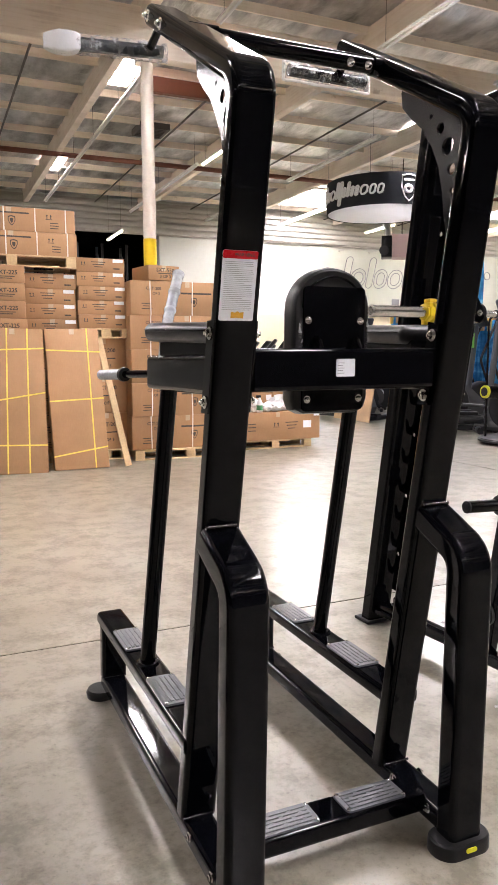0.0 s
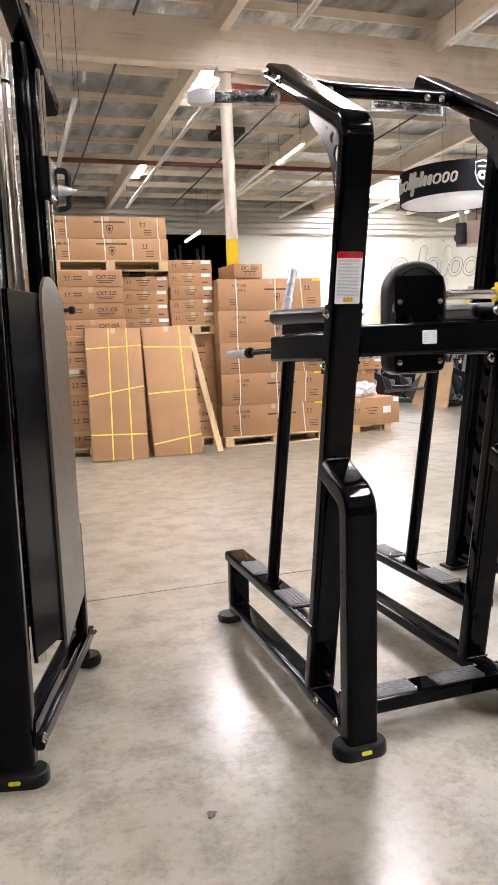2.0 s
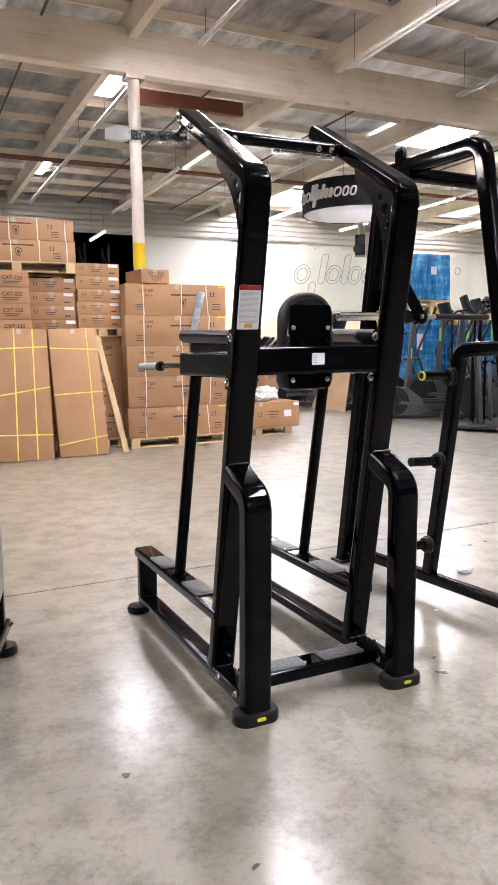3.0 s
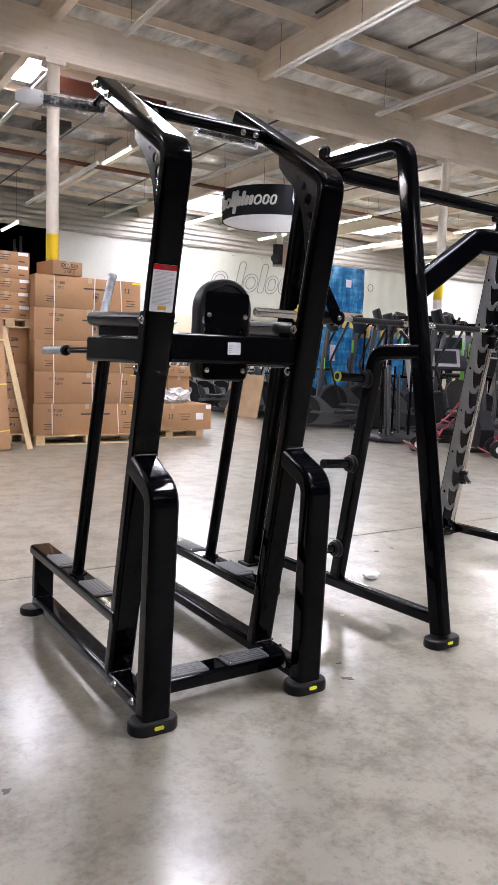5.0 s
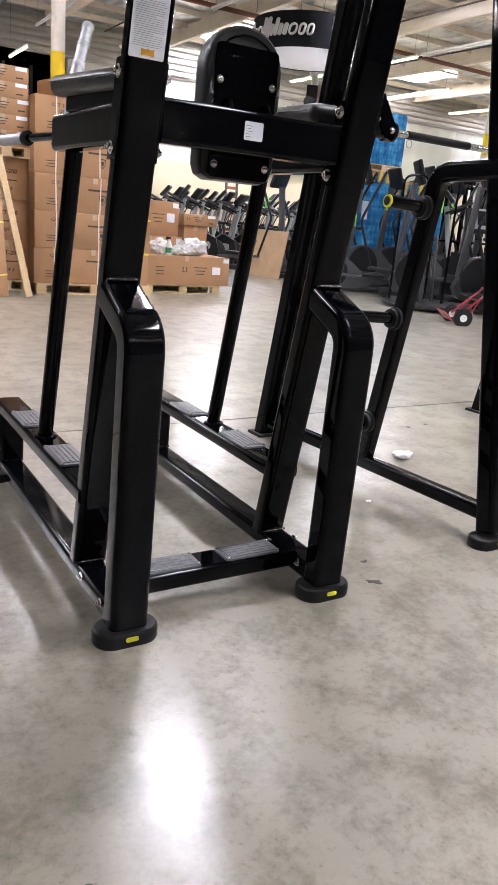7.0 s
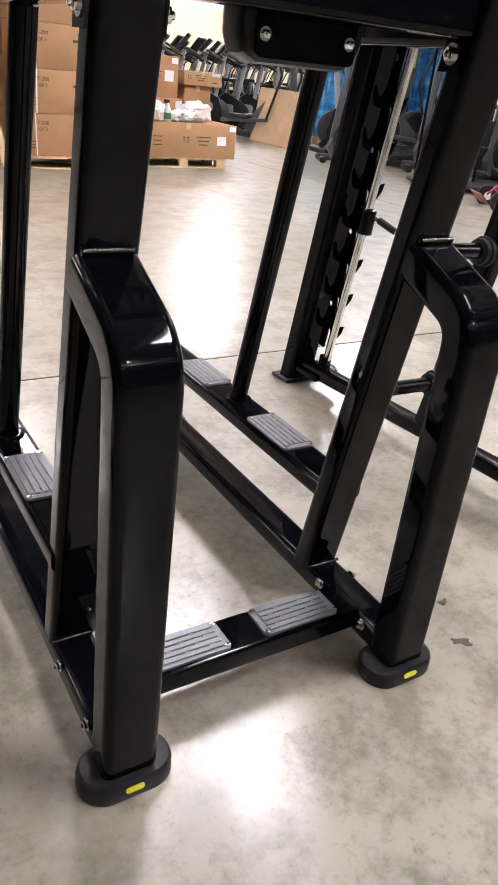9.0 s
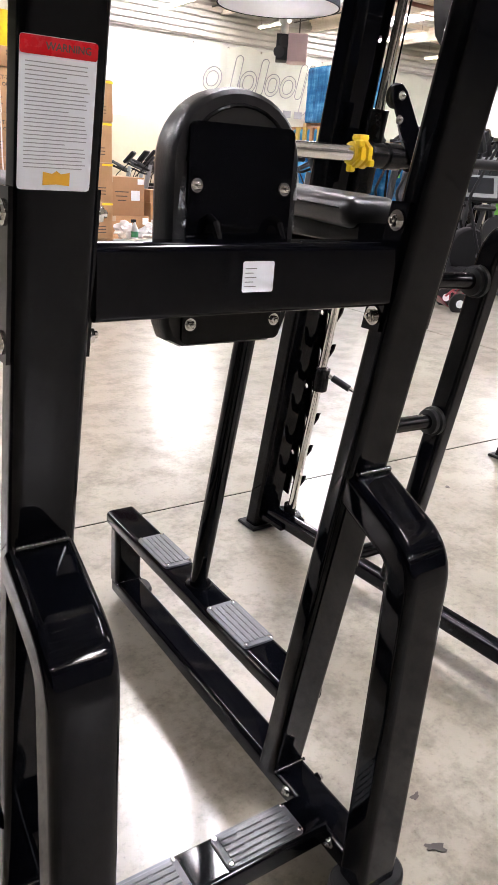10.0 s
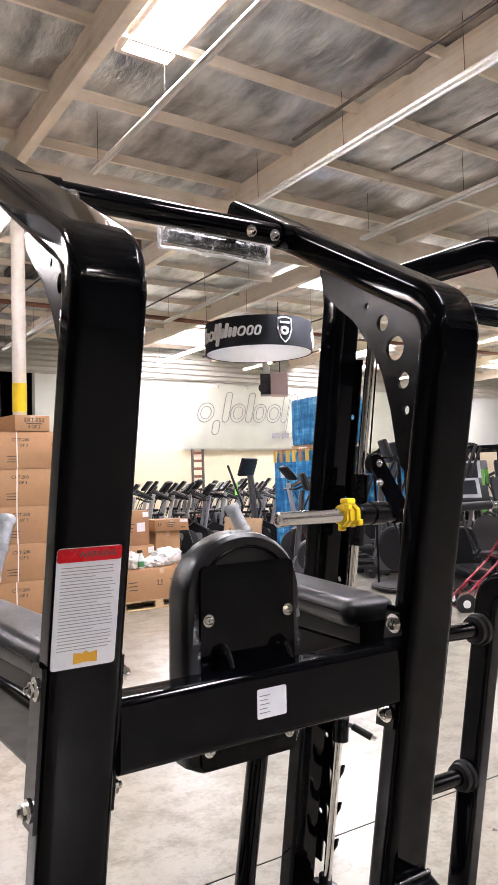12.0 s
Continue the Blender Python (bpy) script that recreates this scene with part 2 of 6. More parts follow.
# ---------------- mesh helpers ----------------
def part(name, bm, mat, parent=None, label="", smooth=True, sharp=0.6):
    """Links a bmesh as one mesh object, under its thing or part."""
    me = bpy.data.meshes.new(name)
    bmesh.ops.recalc_face_normals(bm, faces=bm.faces)
    if smooth:
        for f in bm.faces:
            f.smooth = True
        for e in bm.edges:
            if len(e.link_faces) == 2 and e.calc_face_angle(0) > sharp:
                e.smooth = False
    bm.to_mesh(me)
    bm.free()
    me.materials.append(mat)
    ob = new(name, me)
    if smooth and mat in (PAINT, SATIN, VINYL):
        # flat faces stay flat up to their rounded edges
        w = ob.modifiers.new("weighted_normal", "WEIGHTED_NORMAL")
        w.keep_sharp = True
    if parent:
        ob.parent = parent
    if label:
        ob["label"] = label
    return ob


def shared(name, me, parent, m=None):
    """One more object on a mesh that is there already."""
    ob = new(name, me)
    ob.parent = parent
    if m is not None:
        ob.matrix_local = m
    return ob


def thing(name, label, category, m=None, group="", kind=""):
    ob = new(name)
    ob.empty_display_size = 0.1
    if m is not None:
        ob.matrix_world = m
    return tagged(ob, label, category, group, kind)


def box(bm, x0, x1, y0, y1, z0, z1, bevel=0.0, segs=2, m=None):
    vs = [bm.verts.new((x, y, z)) for x in (x0, x1) for y in (y0, y1) for z in (z0, z1)]
    fs = [bm.faces.new([vs[i] for i in q]) for q in ((0, 1, 3, 2), (4, 6, 7, 5), (0, 4, 5, 1), (2, 3, 7, 6), (0, 2, 6, 4), (1, 5, 7, 3))]
    if bevel:
        es = list({e for f in fs for e in f.edges})
        r = bmesh.ops.bevel(bm, geom=es, offset=bevel, segments=segs, affect="EDGES", profile=0.5)
        vs = list({v for f in r["faces"] for v in f.verts} | {v for v in vs if v.is_valid})
    if m is not None:
        bmesh.ops.transform(bm, matrix=m, verts=[v for v in vs if v.is_valid])
    return bm


def cube(*a, **k):
    return box(bmesh.new(), *a, **k)


def rounded(w, h, r, segs=5):
    """A rounded rectangle's outline."""
    r = min(r, w / 2 - 1e-4, h / 2 - 1e-4)
    out = []
    for cx, cy, a0 in ((w / 2 - r, h / 2 - r, 0), (-w / 2 + r, h / 2 - r, 90), (-w / 2 + r, -h / 2 + r, 180), (w / 2 - r, -h / 2 + r, 270)):
        for k in range(segs + 1):
            a = radians(a0 + 90 * k / segs)
            out.append((cx + r * math.cos(a), cy + r * math.sin(a)))
    return out


def circle(r, n=14):
    return [(r * math.cos(2 * math.pi * k / n), r * math.sin(2 * math.pi * k / n)) for k in range(n)]


def fillet(points, radius, segs=12):
    """A polyline with its corners rounded."""
    p = [Vector(q) for q in points]
    out = [p[0]]
    for a, b, c in zip(p, p[1:], p[2:]):
        u, v = (a - b).normalized(), (c - b).normalized()
        half = u.angle(v) / 2
        d = min(radius / math.tan(half), (a - b).length * 0.48, (c - b).length * 0.48)
        s, e = b + u * d, b + v * d
        for k in range(segs + 1):
            t = k / segs
            out.append((1 - t) ** 2 * s + 2 * t * (1 - t) * b + t * t * e)
    return out + [p[-1]]


def sweep(bm, points, outline, side=(1, 0, 0), radius=0.0, close=True):
    """An outline carried along a polyline: its first axis lies along side."""
    path = fillet(points, radius) if radius and len(points) > 2 else [Vector(q) for q in points]
    rings = []
    for k, p in enumerate(path):
        t = ((path[min(k + 1, len(path) - 1)] - p).normalized() + (p - path[max(k - 1, 0)]).normalized()).normalized()
        s = Vector(side) - t * Vector(side).dot(t)
        if s.length < 1e-4:
            s = t.orthogonal()
        s.normalize()
        w = s.cross(t)
        rings.append([bm.verts.new(p + s * a + w * b) for a, b in outline])
    n = len(outline)
    for r, q in zip(rings, rings[1:]):
        for k in range(n):
            bm.faces.new((r[k], r[(k + 1) % n], q[(k + 1) % n], q[k]))
    if close:
        bm.faces.new(rings[0][::-1])
        bm.faces.new(rings[-1])
    return bm


def tube(points, w, h, r=0.012, side=(1, 0, 0), radius=0.0):
    return sweep(bmesh.new(), points, rounded(w, h, r), side, radius)


def rod(points, r, n=14, radius=0.0, bm=None):
    return sweep(bm or bmesh.new(), points, circle(r, n), (0.31, 0.22, 0.93), radius)


def turned(profile, n=20, m=None, bm=None):
    """A body of revolution about z, from (radius, height) pairs."""
    bm = bm or bmesh.new()
    rings = [[bm.verts.new((max(r, 1e-4) * math.cos(2 * math.pi * k / n), max(r, 1e-4) * math.sin(2 * math.pi * k / n), z)) for k in range(n)] for r, z in profile]
    for a, b in zip(rings, rings[1:]):
        for k in range(n):
            bm.faces.new((a[k], a[(k + 1) % n], b[(k + 1) % n], b[k]))
    bm.faces.new(rings[0][::-1])
    bm.faces.new(rings[-1])
    if m is not None:
        bmesh.ops.transform(bm, matrix=m, verts=[v for r in rings for v in r])
    return bm


def plate(outline, thick, holes=(), m=None, bevel=0.0):
    """A flat plate in the xy plane with round holes (x, y, radius)."""
    bm = bmesh.new()
    loops = [list(outline)] + [[(x + a, y + b) for a, b in circle(r, 18)] for x, y, r in holes]
    edges = []
    for lp in loops:
        vs = [bm.verts.new((x, y, 0)) for x, y in lp]
        edges += [bm.edges.new((vs[k], vs[(k + 1) % len(vs)])) for k in range(len(vs))]
    bmesh.ops.triangle_fill(bm, use_beauty=True, use_dissolve=False, edges=edges)
    r = bmesh.ops.extrude_face_region(bm, geom=list(bm.faces))
    bmesh.ops.translate(bm, verts=[g for g in r["geom"] if isinstance(g, bmesh.types.BMVert)], vec=(0, 0, thick))
    if m is not None:
        bmesh.ops.transform(bm, matrix=m, verts=bm.verts)
    return bm


def aim(p, direction):
    """The pose at p whose z axis runs along direction."""
    return Matrix.Translation(p) @ Vector(direction).to_track_quat("Z", "Y").to_matrix().to_4x4()


BOLT_MESH = {}


def bolt(parent, p, direction, r=0.011):
    """A zinc hex bolt head on its washer."""
    if r not in BOLT_MESH:
        bm = turned([(r * 1.5, 0), (r * 1.5, r * 0.25)], 14)
        turned([(r, r * 0.25), (r, r * 0.9), (r * 0.75, r * 1.05), (r * 0.45, r * 1.1)], 6, bm=bm)
        turned([(r * 0.5, r * 1.1), (r * 0.48, r * 1.45), (r * 0.3, r * 1.55)], 10, bm=bm)
        ob = part("bolt", bm, CHROME, parent, "zinc hex bolt")
        BOLT_MESH[r] = ob.data
        ob.matrix_local = aim(p, direction)
        return ob
    return tagged(shared("bolt", BOLT_MESH[r], parent, aim(p, direction)), "zinc hex bolt")


def words(text, size, mat, parent, m, name="lettering", depth=0.0005):
    """Raised lettering in the built-in font, as a mesh; it reads along the pose's x axis and faces its z axis."""
    key = (text, size, mat.name)
    if key not in WORD_MESH:
        c = bpy.data.curves.new("lettering", "FONT")
        c.body, c.size, c.align_x, c.align_y, c.resolution_u, c.extrude = text, size, "CENTER", "CENTER", 2, depth
        c.offset = size * 0.022
        tmp = bpy.data.objects.new("lettering", c)
        me = bpy.data.meshes.new_from_object(tmp)
        bpy.data.objects.remove(tmp)
        bpy.data.curves.remove(c)
        me.materials.clear()
        me.materials.append(mat)
        WORD_MESH[key] = me
    return shared(name, WORD_MESH[key], parent, m)


WORD_MESH = {}
FRONT = Euler((radians(90), 0, 0)).to_matrix().to_4x4()  # upright, facing -y

# ---------------- the building ----------------
X0, X1, Y0, Y1, ROOF = -16.0, 36.0, -16.0, 24.5, 6.85

floor = thing("floor", "polished grey-beige concrete slab floor with saw-cut joints", "floor", kind="structure")
part("joint_bed", cube(X0, X1, Y0, Y1 + 6, -0.30, -0.003), SATIN, floor, "dark joint filler")
JX, JY = [X0, -4.2, 5.05, 14.3, 23.6, X1], [Y0, -7.4, 1.91, 11.3, 20.6, Y1 + 6]
for x0, x1 in zip(JX, JX[1:]):
    for y0, y1 in zip(JY, JY[1:]):
        part("slab", cube(x0 + 0.006, x1 - 0.006, y0 + 0.006, y1 - 0.006, -0.15, 0.0), CONCRETE, floor)


def wall(name, label, *panels, mat=WHITEWALL):
    bm = bmesh.new()
    for p in panels:
        box(bm, *p)
    return tagged(part(name, bm, mat, smooth=False), label, "wall", kind="structure")


wall("wall_north", "white-painted warehouse end wall above a beige dado", (X0, 2.6, Y1, Y1 + 0.3, 0, ROOF + 0.125), (7.0, X1, Y1, Y1 + 0.3, 2.9, ROOF + 0.125), (2.6, 7.0, Y1, Y1 + 0.3, 6.0, ROOF + 0.125))
wall("wall_north_dado", "beige-painted lower part of the end wall", (7.0, X1, Y1 - 0.01, Y1 + 0.3, 0, 2.9), mat=BEIGEWALL)
# south and west walls are unseen; they close the room and hold back fill
wall("wall_south", "plain unseen warehouse wall, kept dark to cut reflections", (X0, X1, Y0 - 0.3, Y0, 0, ROOF + 0.125), mat=DIMWALL)
wall("wall_west", "plain unseen warehouse wall, kept dark to cut reflections", (X0 - 0.3, X0, Y0, Y1, 0, ROOF + 0.125), mat=DIMWALL)
wall("wall_east", "beige-painted warehouse wall", (X1, X1 + 0.3, Y0, Y1, 0, ROOF + 0.125), mat=BEIGEWALL)
# near-black walls: the gloom inside the bay is put into their colour
wall("wall_bay", "storage bay behind the end wall, its dimness put into near-black walls", (2.3, 2.6, Y1, Y1 + 6, 0, ROOF + 0.125), (7.0, 7.3, Y1 + 0.3, Y1 + 6, 0, ROOF + 0.125), (2.3, 7.3, Y1 + 6, Y1 + 6.3, 0, ROOF + 0.125), mat=SATIN)


def ribbed():
    bm = bmesh.new()
    for k in range(5):
        z = 5.72 + 0.2 * k
        sweep(bm, [(X0, Y1 - 0.16, z), (X1, Y1 - 0.16, z)], rounded(0.10, 0.15, 0.03, 2), (0, 1, 0))
    box(bm, X0, X1, Y1 - 0.12, Y1, 5.6, 6.7)
    return bm


tagged(part("trim", ribbed(), DOORMETAL), "ribbed grey steel ducting along the wall top", "duct", kind="structure")

# roof: insulation, girders, purlins, joists
SKYLIGHTS = [(3.11, 5.50, 0.66, 3.07), (2.84, 13.05, 0.62, 1.68), (11.29, 13.6, 2.19, 1.67), (11.81, 21.83, 2.29, 2.71), (2.67, 20.46, 0.64, 1.76), (19.41, 13.6, 2.19, 1.67),
             (19.21, 21.62, 2.4, 2.29), (19.41, 6.2, 2.19, 1.67), (11.29, 4.84, 2.19, 1.56), (27.65, 13.6, 2.19, 1.67), (27.65, 21.62, 2.4, 1.67), (-4.76, 13.6, 0.99, 2.34),
             (2.80, -2.05, 0.90, 3.05), (-4.76, 4.84, 0.99, 1.67), (11.39, -4.12, 2.19, 1.51), (2.80, -9.55, 0.90, 3.05), (-4.76, -10.37, 0.99, 2.34), (-12.89, 13.6, 0.99, 2.34),
             (19.41, -4.12, 2.19, 1.51)]


def deck():
    """The roof deck and, under it, the insulation: it sags between joists and lies in creases."""
    bm = bmesh.new()
    box(bm, X0 - 0.3, X1 + 0.3, Y0 - 0.3, Y1 + 6.3, ROOF + 0.12, ROOF + 0.3)
    ys = sorted({round(Y0 - 0.3 + 0.7 * k, 3) for k in range(27)} | {round(2.6 + 0.11 * k, 3) for k in range(200)} | {Y1 + 6.3})
    xs = sorted({round(X0 - 0.3 + 0.9 * k, 3) for k in range(14)} | {round(-4.5 + 0.13 * k, 3) for k in range(186)} | {round(19.8 + 1.1 * k, 3) for k in range(15)} | {X1 + 0.3})
    g = []
    for x in xs:
        col = []
        for y in ys:
            u = ((y - 8.24) / 1.55) % 1.0
            belly = math.sin(math.pi * u) ** 0.7
            crease = noise.noise((x * 2.4, y * 0.5, 3.0)) + 0.6 * noise.noise((x * 1.2, y * 2.1 + x * 0.8, 8.0)) + 0.35 * noise.noise((x * 4.0, y * 4.0, 1.0))
            lit = any(abs(x - cx) < w / 2 + 0.2 and abs(y - cy) < d / 2 + 0.2 for cx, cy, w, d in SKYLIGHTS)
            col.append(bm.verts.new((x, y, ROOF + 0.01 if lit else ROOF + 0.02 - belly * (0.03 + 0.11 * abs(crease)))))
        g.append(col)
    for a, b in zip(g, g[1:]):
        for k in range(len(ys) - 1):
            bm.faces.new((a[k], b[k], b[k + 1], a[k + 1]))
    return bm


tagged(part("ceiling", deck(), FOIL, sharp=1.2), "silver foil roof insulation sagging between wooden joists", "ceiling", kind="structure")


joist = part("roof_joist", cube(X0, X1, -0.022, 0.022, 6.71, ROOF + 0.03), CREAM, smooth=False)
tagged(joist, "cream-painted timber joist under the roof insulation", "joist", kind="structure")
GIRDERS = (-9.4, 0.35, 10.05)
joist.location.y = 8.24 - 1.55 * 15
for y in [8.24 + 1.55 * k for k in range(-14, 11)]:
    if min(abs(y - g) for g in GIRDERS) > 0.2:
        copy_thing(joist, Matrix.Translation((0, y, 0)))
for x in [-13.2 + 3.9 * k for k in range(13)]:
    tagged(part("roof_purlin", cube(x - 0.08, x + 0.08, Y0, Y1, 6.40, ROOF - 0.02, bevel=0.01, segs=1), CREAM, smooth=False), "cream-painted timber purlin under the roof", "beam", kind="structure")
for y in GIRDERS:
    tagged(part("roof_girder", cube(X0, X1, y - 0.11, y + 0.11, 5.85, 6.56, bevel=0.012, segs=1), CREAM, smooth=False), "cream-painted glued timber roof girder", "beam", kind="structure")


def skylight(cx, cy, w, d, brighter):
    t = thing("skylight", "bright white daylight panel framed in the roof", "skylight", Matrix.Translation((cx, cy, 6.80)), "roof skylights", "structure")
    part("panel", cube(-w / 2, w / 2, -d / 2, d / 2, 0.0, 0.02), SKYGLOW if brighter else WEAKGLOW, t, "glowing diffuser panel", smooth=False)
    bm = bmesh.new()
    for a in (-1, 1):
        box(bm, a * w / 2 - 0.03, a * w / 2 + 0.03, -d / 2 - 0.03, d / 2 + 0.03, -0.04, 0.03)
        box(bm, -w / 2 + 0.031, w / 2 - 0.031, a * d / 2 - 0.03, a * d / 2 + 0.03, -0.04, 0.03)
    part("curb", bm, CREAM, t, smooth=False)


# unseen panels on the left also get the stronger glow, to brighten that side
for s in SKYLIGHTS:
    skylight(*s, s[0] < 4)


def column(x, y):
    t = thing("column", "cream-painted round steel column with a yellow band", "column", Matrix.Translation((x, y, 0)), "roof columns", "structure")
    part("shaft", turned([(0.1, 0.02), (0.1, 5.8)], 28), COLUMNPAINT, t)
    part("band", turned([(0.1035, 2.74), (0.1035, 3.16)], 28), YELLOW, t, "yellow painted band")
    part("base_plate", cube(-0.18, 0.18, -0.18, 0.18, 0, 0.02), COLUMNPAINT, t, smooth=False)
    part("cap", cube(-0.16, 0.16, -0.14, 0.14, 5.78, 5.848), COLUMNPAINT, t, smooth=False)


for x in (-6.53, 2.42, 11.37, 20.32):
    column(x, 10.05)


def strip_light(x, y0, y1, z, lit):
    label = "lit white fluorescent strip light hung on wires" if lit else "unlit white fluorescent strip light hung on wires"
    t = thing("strip_light", label, "strip light", Matrix.Translation((x, 0, z)), "fluorescent strip lights")
    part("housing", sweep(bmesh.new(), [(0, y0, 0), (0, y1, 0)], [(-0.02, 0.04), (-0.052, -0.02), (-0.048, -0.025), (0.048, -0.025), (0.052, -0.02), (0.02, 0.04)], (1, 0, 0)), WHITEMETAL, t, smooth=False)
    part("tube", rod([(0, y0 + 0.06, -0.05), (0, y1 - 0.06, -0.05)], 0.019, 10), TUBEGLOW if lit else SIGNWHITE, t, "lit tube" if lit else "unlit tube")
    n = max(2, int((y1 - y0) / 2.2) + 1)
    for k in range(n):
        y = y0 + 0.2 + (y1 - y0 - 0.4) * k / (n - 1)
        part("wire", rod([(0, y, 0.03), (0, y, ROOF - z)], 0.004, 5), PIPE, t)


for x, y0, y1, lit in ((-2.9, 2.2, 8.8, 0), (0.2, 2.2, 8.8, 0), (3.15, 2.2, 8.85, 0), (5.8, 2.2, 8.8, 0), (8.5, 2.2, 9.2, 0), (11.6, 2.2, 9.0, 0), (14.9, 2.2, 9.0, 0), (18.3, 2.2, 9.0, 0),
                       (0.25, 12.3, 22.0, 0), (2.68, 10.4, 22.1, 0), (5.5, 16.3, 22.8, 0), (5.6, 14.4, 16.2, 1), (8.35, 12.6, 17.0, 0), (8.35, 19.6, 23.4, 0), (11.15, 16.0, 19.3, 1), (11.15, 19.4, 23.3, 1),
                       (14.95, 10.6, 16.5, 0), (14.95, 16.6, 18.6, 1), (14.95, 21.4, 23.4, 1), (19.2, 12.0, 17.0, 1), (19.2, 19.6, 23.4, 1), (23.0, 12.0, 18.0, 1), (23.0, 19.6, 23.4, 1)):
    strip_light(x, y0, y1, 6.05, bool(lit))
strip_light(5.0, 21.9, 24.0, 5.3, True)
for x in (3.2, 4.3, 5.2, 6.1):
    t = thing("storage_rack", "tall grey storage rack frame in the dim bay", "rack", Matrix.Translation((x, Y1 + 1.2, 0)), "bay racks")
    for y in (0.0, 0.9):
        part("post", tube([(0, y, 0), (0, y, 5.4)], 0.08, 0.08, 0.01), GREYPLASTIC, t)
    for k in range(5):
        part("brace", tube([(0, 0, 0.4 + k), (0, 0.9, 1.2 + k)], 0.04, 0.04, 0.006), GREYPLASTIC, t)


def roof_pipe(points, r, mat, label):
    tagged(part("roof_pipe", rod(points, r, 12), mat), label, "pipe", kind="structure")


tagged(part("roof_header", cube(3.12, 5.55, 12.42, 12.56, 6.24, 6.52, bevel=0.01, segs=1), REDWOOD, smooth=False), "red-brown painted header beam beside a skylight", "beam", kind="structure")
roof_pipe([(X0, 17.3, 6.2), (X1, 17.3, 6.2)], 0.06, REDWOOD, "red-brown sprinkler pipe under the roof")
for x, y0, y1 in ((0.95, -6, 9.9), (5.62, -6, 7.4), (7.6, -6, 7.45), (0.95, 10.2, 23.9), (4.6, 10.2, 23.9), (8.0, 10.2, 23.9), (13.4, -6, 23.9), (16.8, -6, 23.9)):
    roof_pipe([(x, y0, 6.5), (x, y1, 6.5)], 0.022, PIPE, "thin dark sprinkler pipe under the joists")
roof_pipe([(12.6, 7.4, 6.25), (7.3, 7.4, 6.25)], 0.03, COLUMNPAINT, "cream conduit under the joists")


for x, z in ((-0.68, 5.75), (-0.60, 5.75), (-0.52, 5.70), (-0.45, 5.75), (-0.28, 5.45), (-0.20, 5.45), (0.0, 4.97)):
    tagged(part("hanging_cable", rod([(x, 9.55, z), (x + 0.01, 9.56, 6.2), (x, 9.55, ROOF)], 0.0045, 5), PIPE), "thin dark cable hanging from the roof before a girder", "cable", "hanging cables")


def roof_vent(x0, x1, y0, y1):
    t = thing("roof_vent", "dark brown louvred vent hatch in the roof", "vent", Matrix.Translation((x0, y0, 6.66)), kind="structure")
    w, d = x1 - x0, y1 - y0
    bm = bmesh.new()
    for a in (0, w - 0.05):
        box(bm, a, a + 0.05, 0, d, 0, 0.14)
    for b in (0, d - 0.05):
        box(bm, 0.051, w - 0.051, b, b + 0.05, 0, 0.14)
    part("frame", bm, PIPE, t, smooth=False)
    part("backing", cube(0.052, w - 0.052, 0.052, d - 0.052, 0.10, 0.13), DARKPLASTIC, t, smooth=False)
    for q in range(6):
        y = 0.10 + (d - 0.24) * q / 5
        part("slat", cube(0.053, w - 0.053, y, y + 0.04, 0.03, 0.04), PIPE, t, smooth=False)


roof_vent(3.97, 4.70, 15.95, 16.74)


# hanging drum sign, unit heater and the wall banner
def mark_outline(x, w, low, high, inset=0.0, slant=0.24):
    """One plain slanted mark of a script, narrow or round, as a closed run of (along, up) pairs."""
    cx, cz, a, b = x + w / 2, (low + high) / 2, w / 2 - inset, (high - low) / 2 - inset
    out = []
    for k in range(25):
        q = 2 * math.pi * k / 24
        u = a * math.cos(q)
        v = (b - a if b > a else 0) * (1 if math.sin(q) > 0 else -1) + min(a, b) * math.sin(q)
        out.append((cx + u + slant * (cz + v), cz + v))
    return out


# widths, feet and heads of the script's marks, in shares of the height of a low one
MARKS = ((0.95, 0, 1), (0.42, -0.65, 0.1), (0.40, 0, 1.6), (0.92, 0, 1), (0.40, 0, 1.6), (0.80, 0, 1), (0.92, 0, 1), (0.40, 0, 1.6), (0.46, -0.7, 1.6), (0.34, 0, 1), (0.40, 0, 1.45), (0.40, 0, 1), (0.44, 0, 1), (0.84, 0, 1), (0.66, 0, 1), (0.66, 0, 1))


def script(size, gap):
    """Lays the marks in a row: (start, width, low, high) each, and the row's length."""
    row, x = [], 0.0
    for w, low, high in MARKS:
        row.append((x, w * size, low * size, high * size))
        x += (w + gap) * size
    return row, x


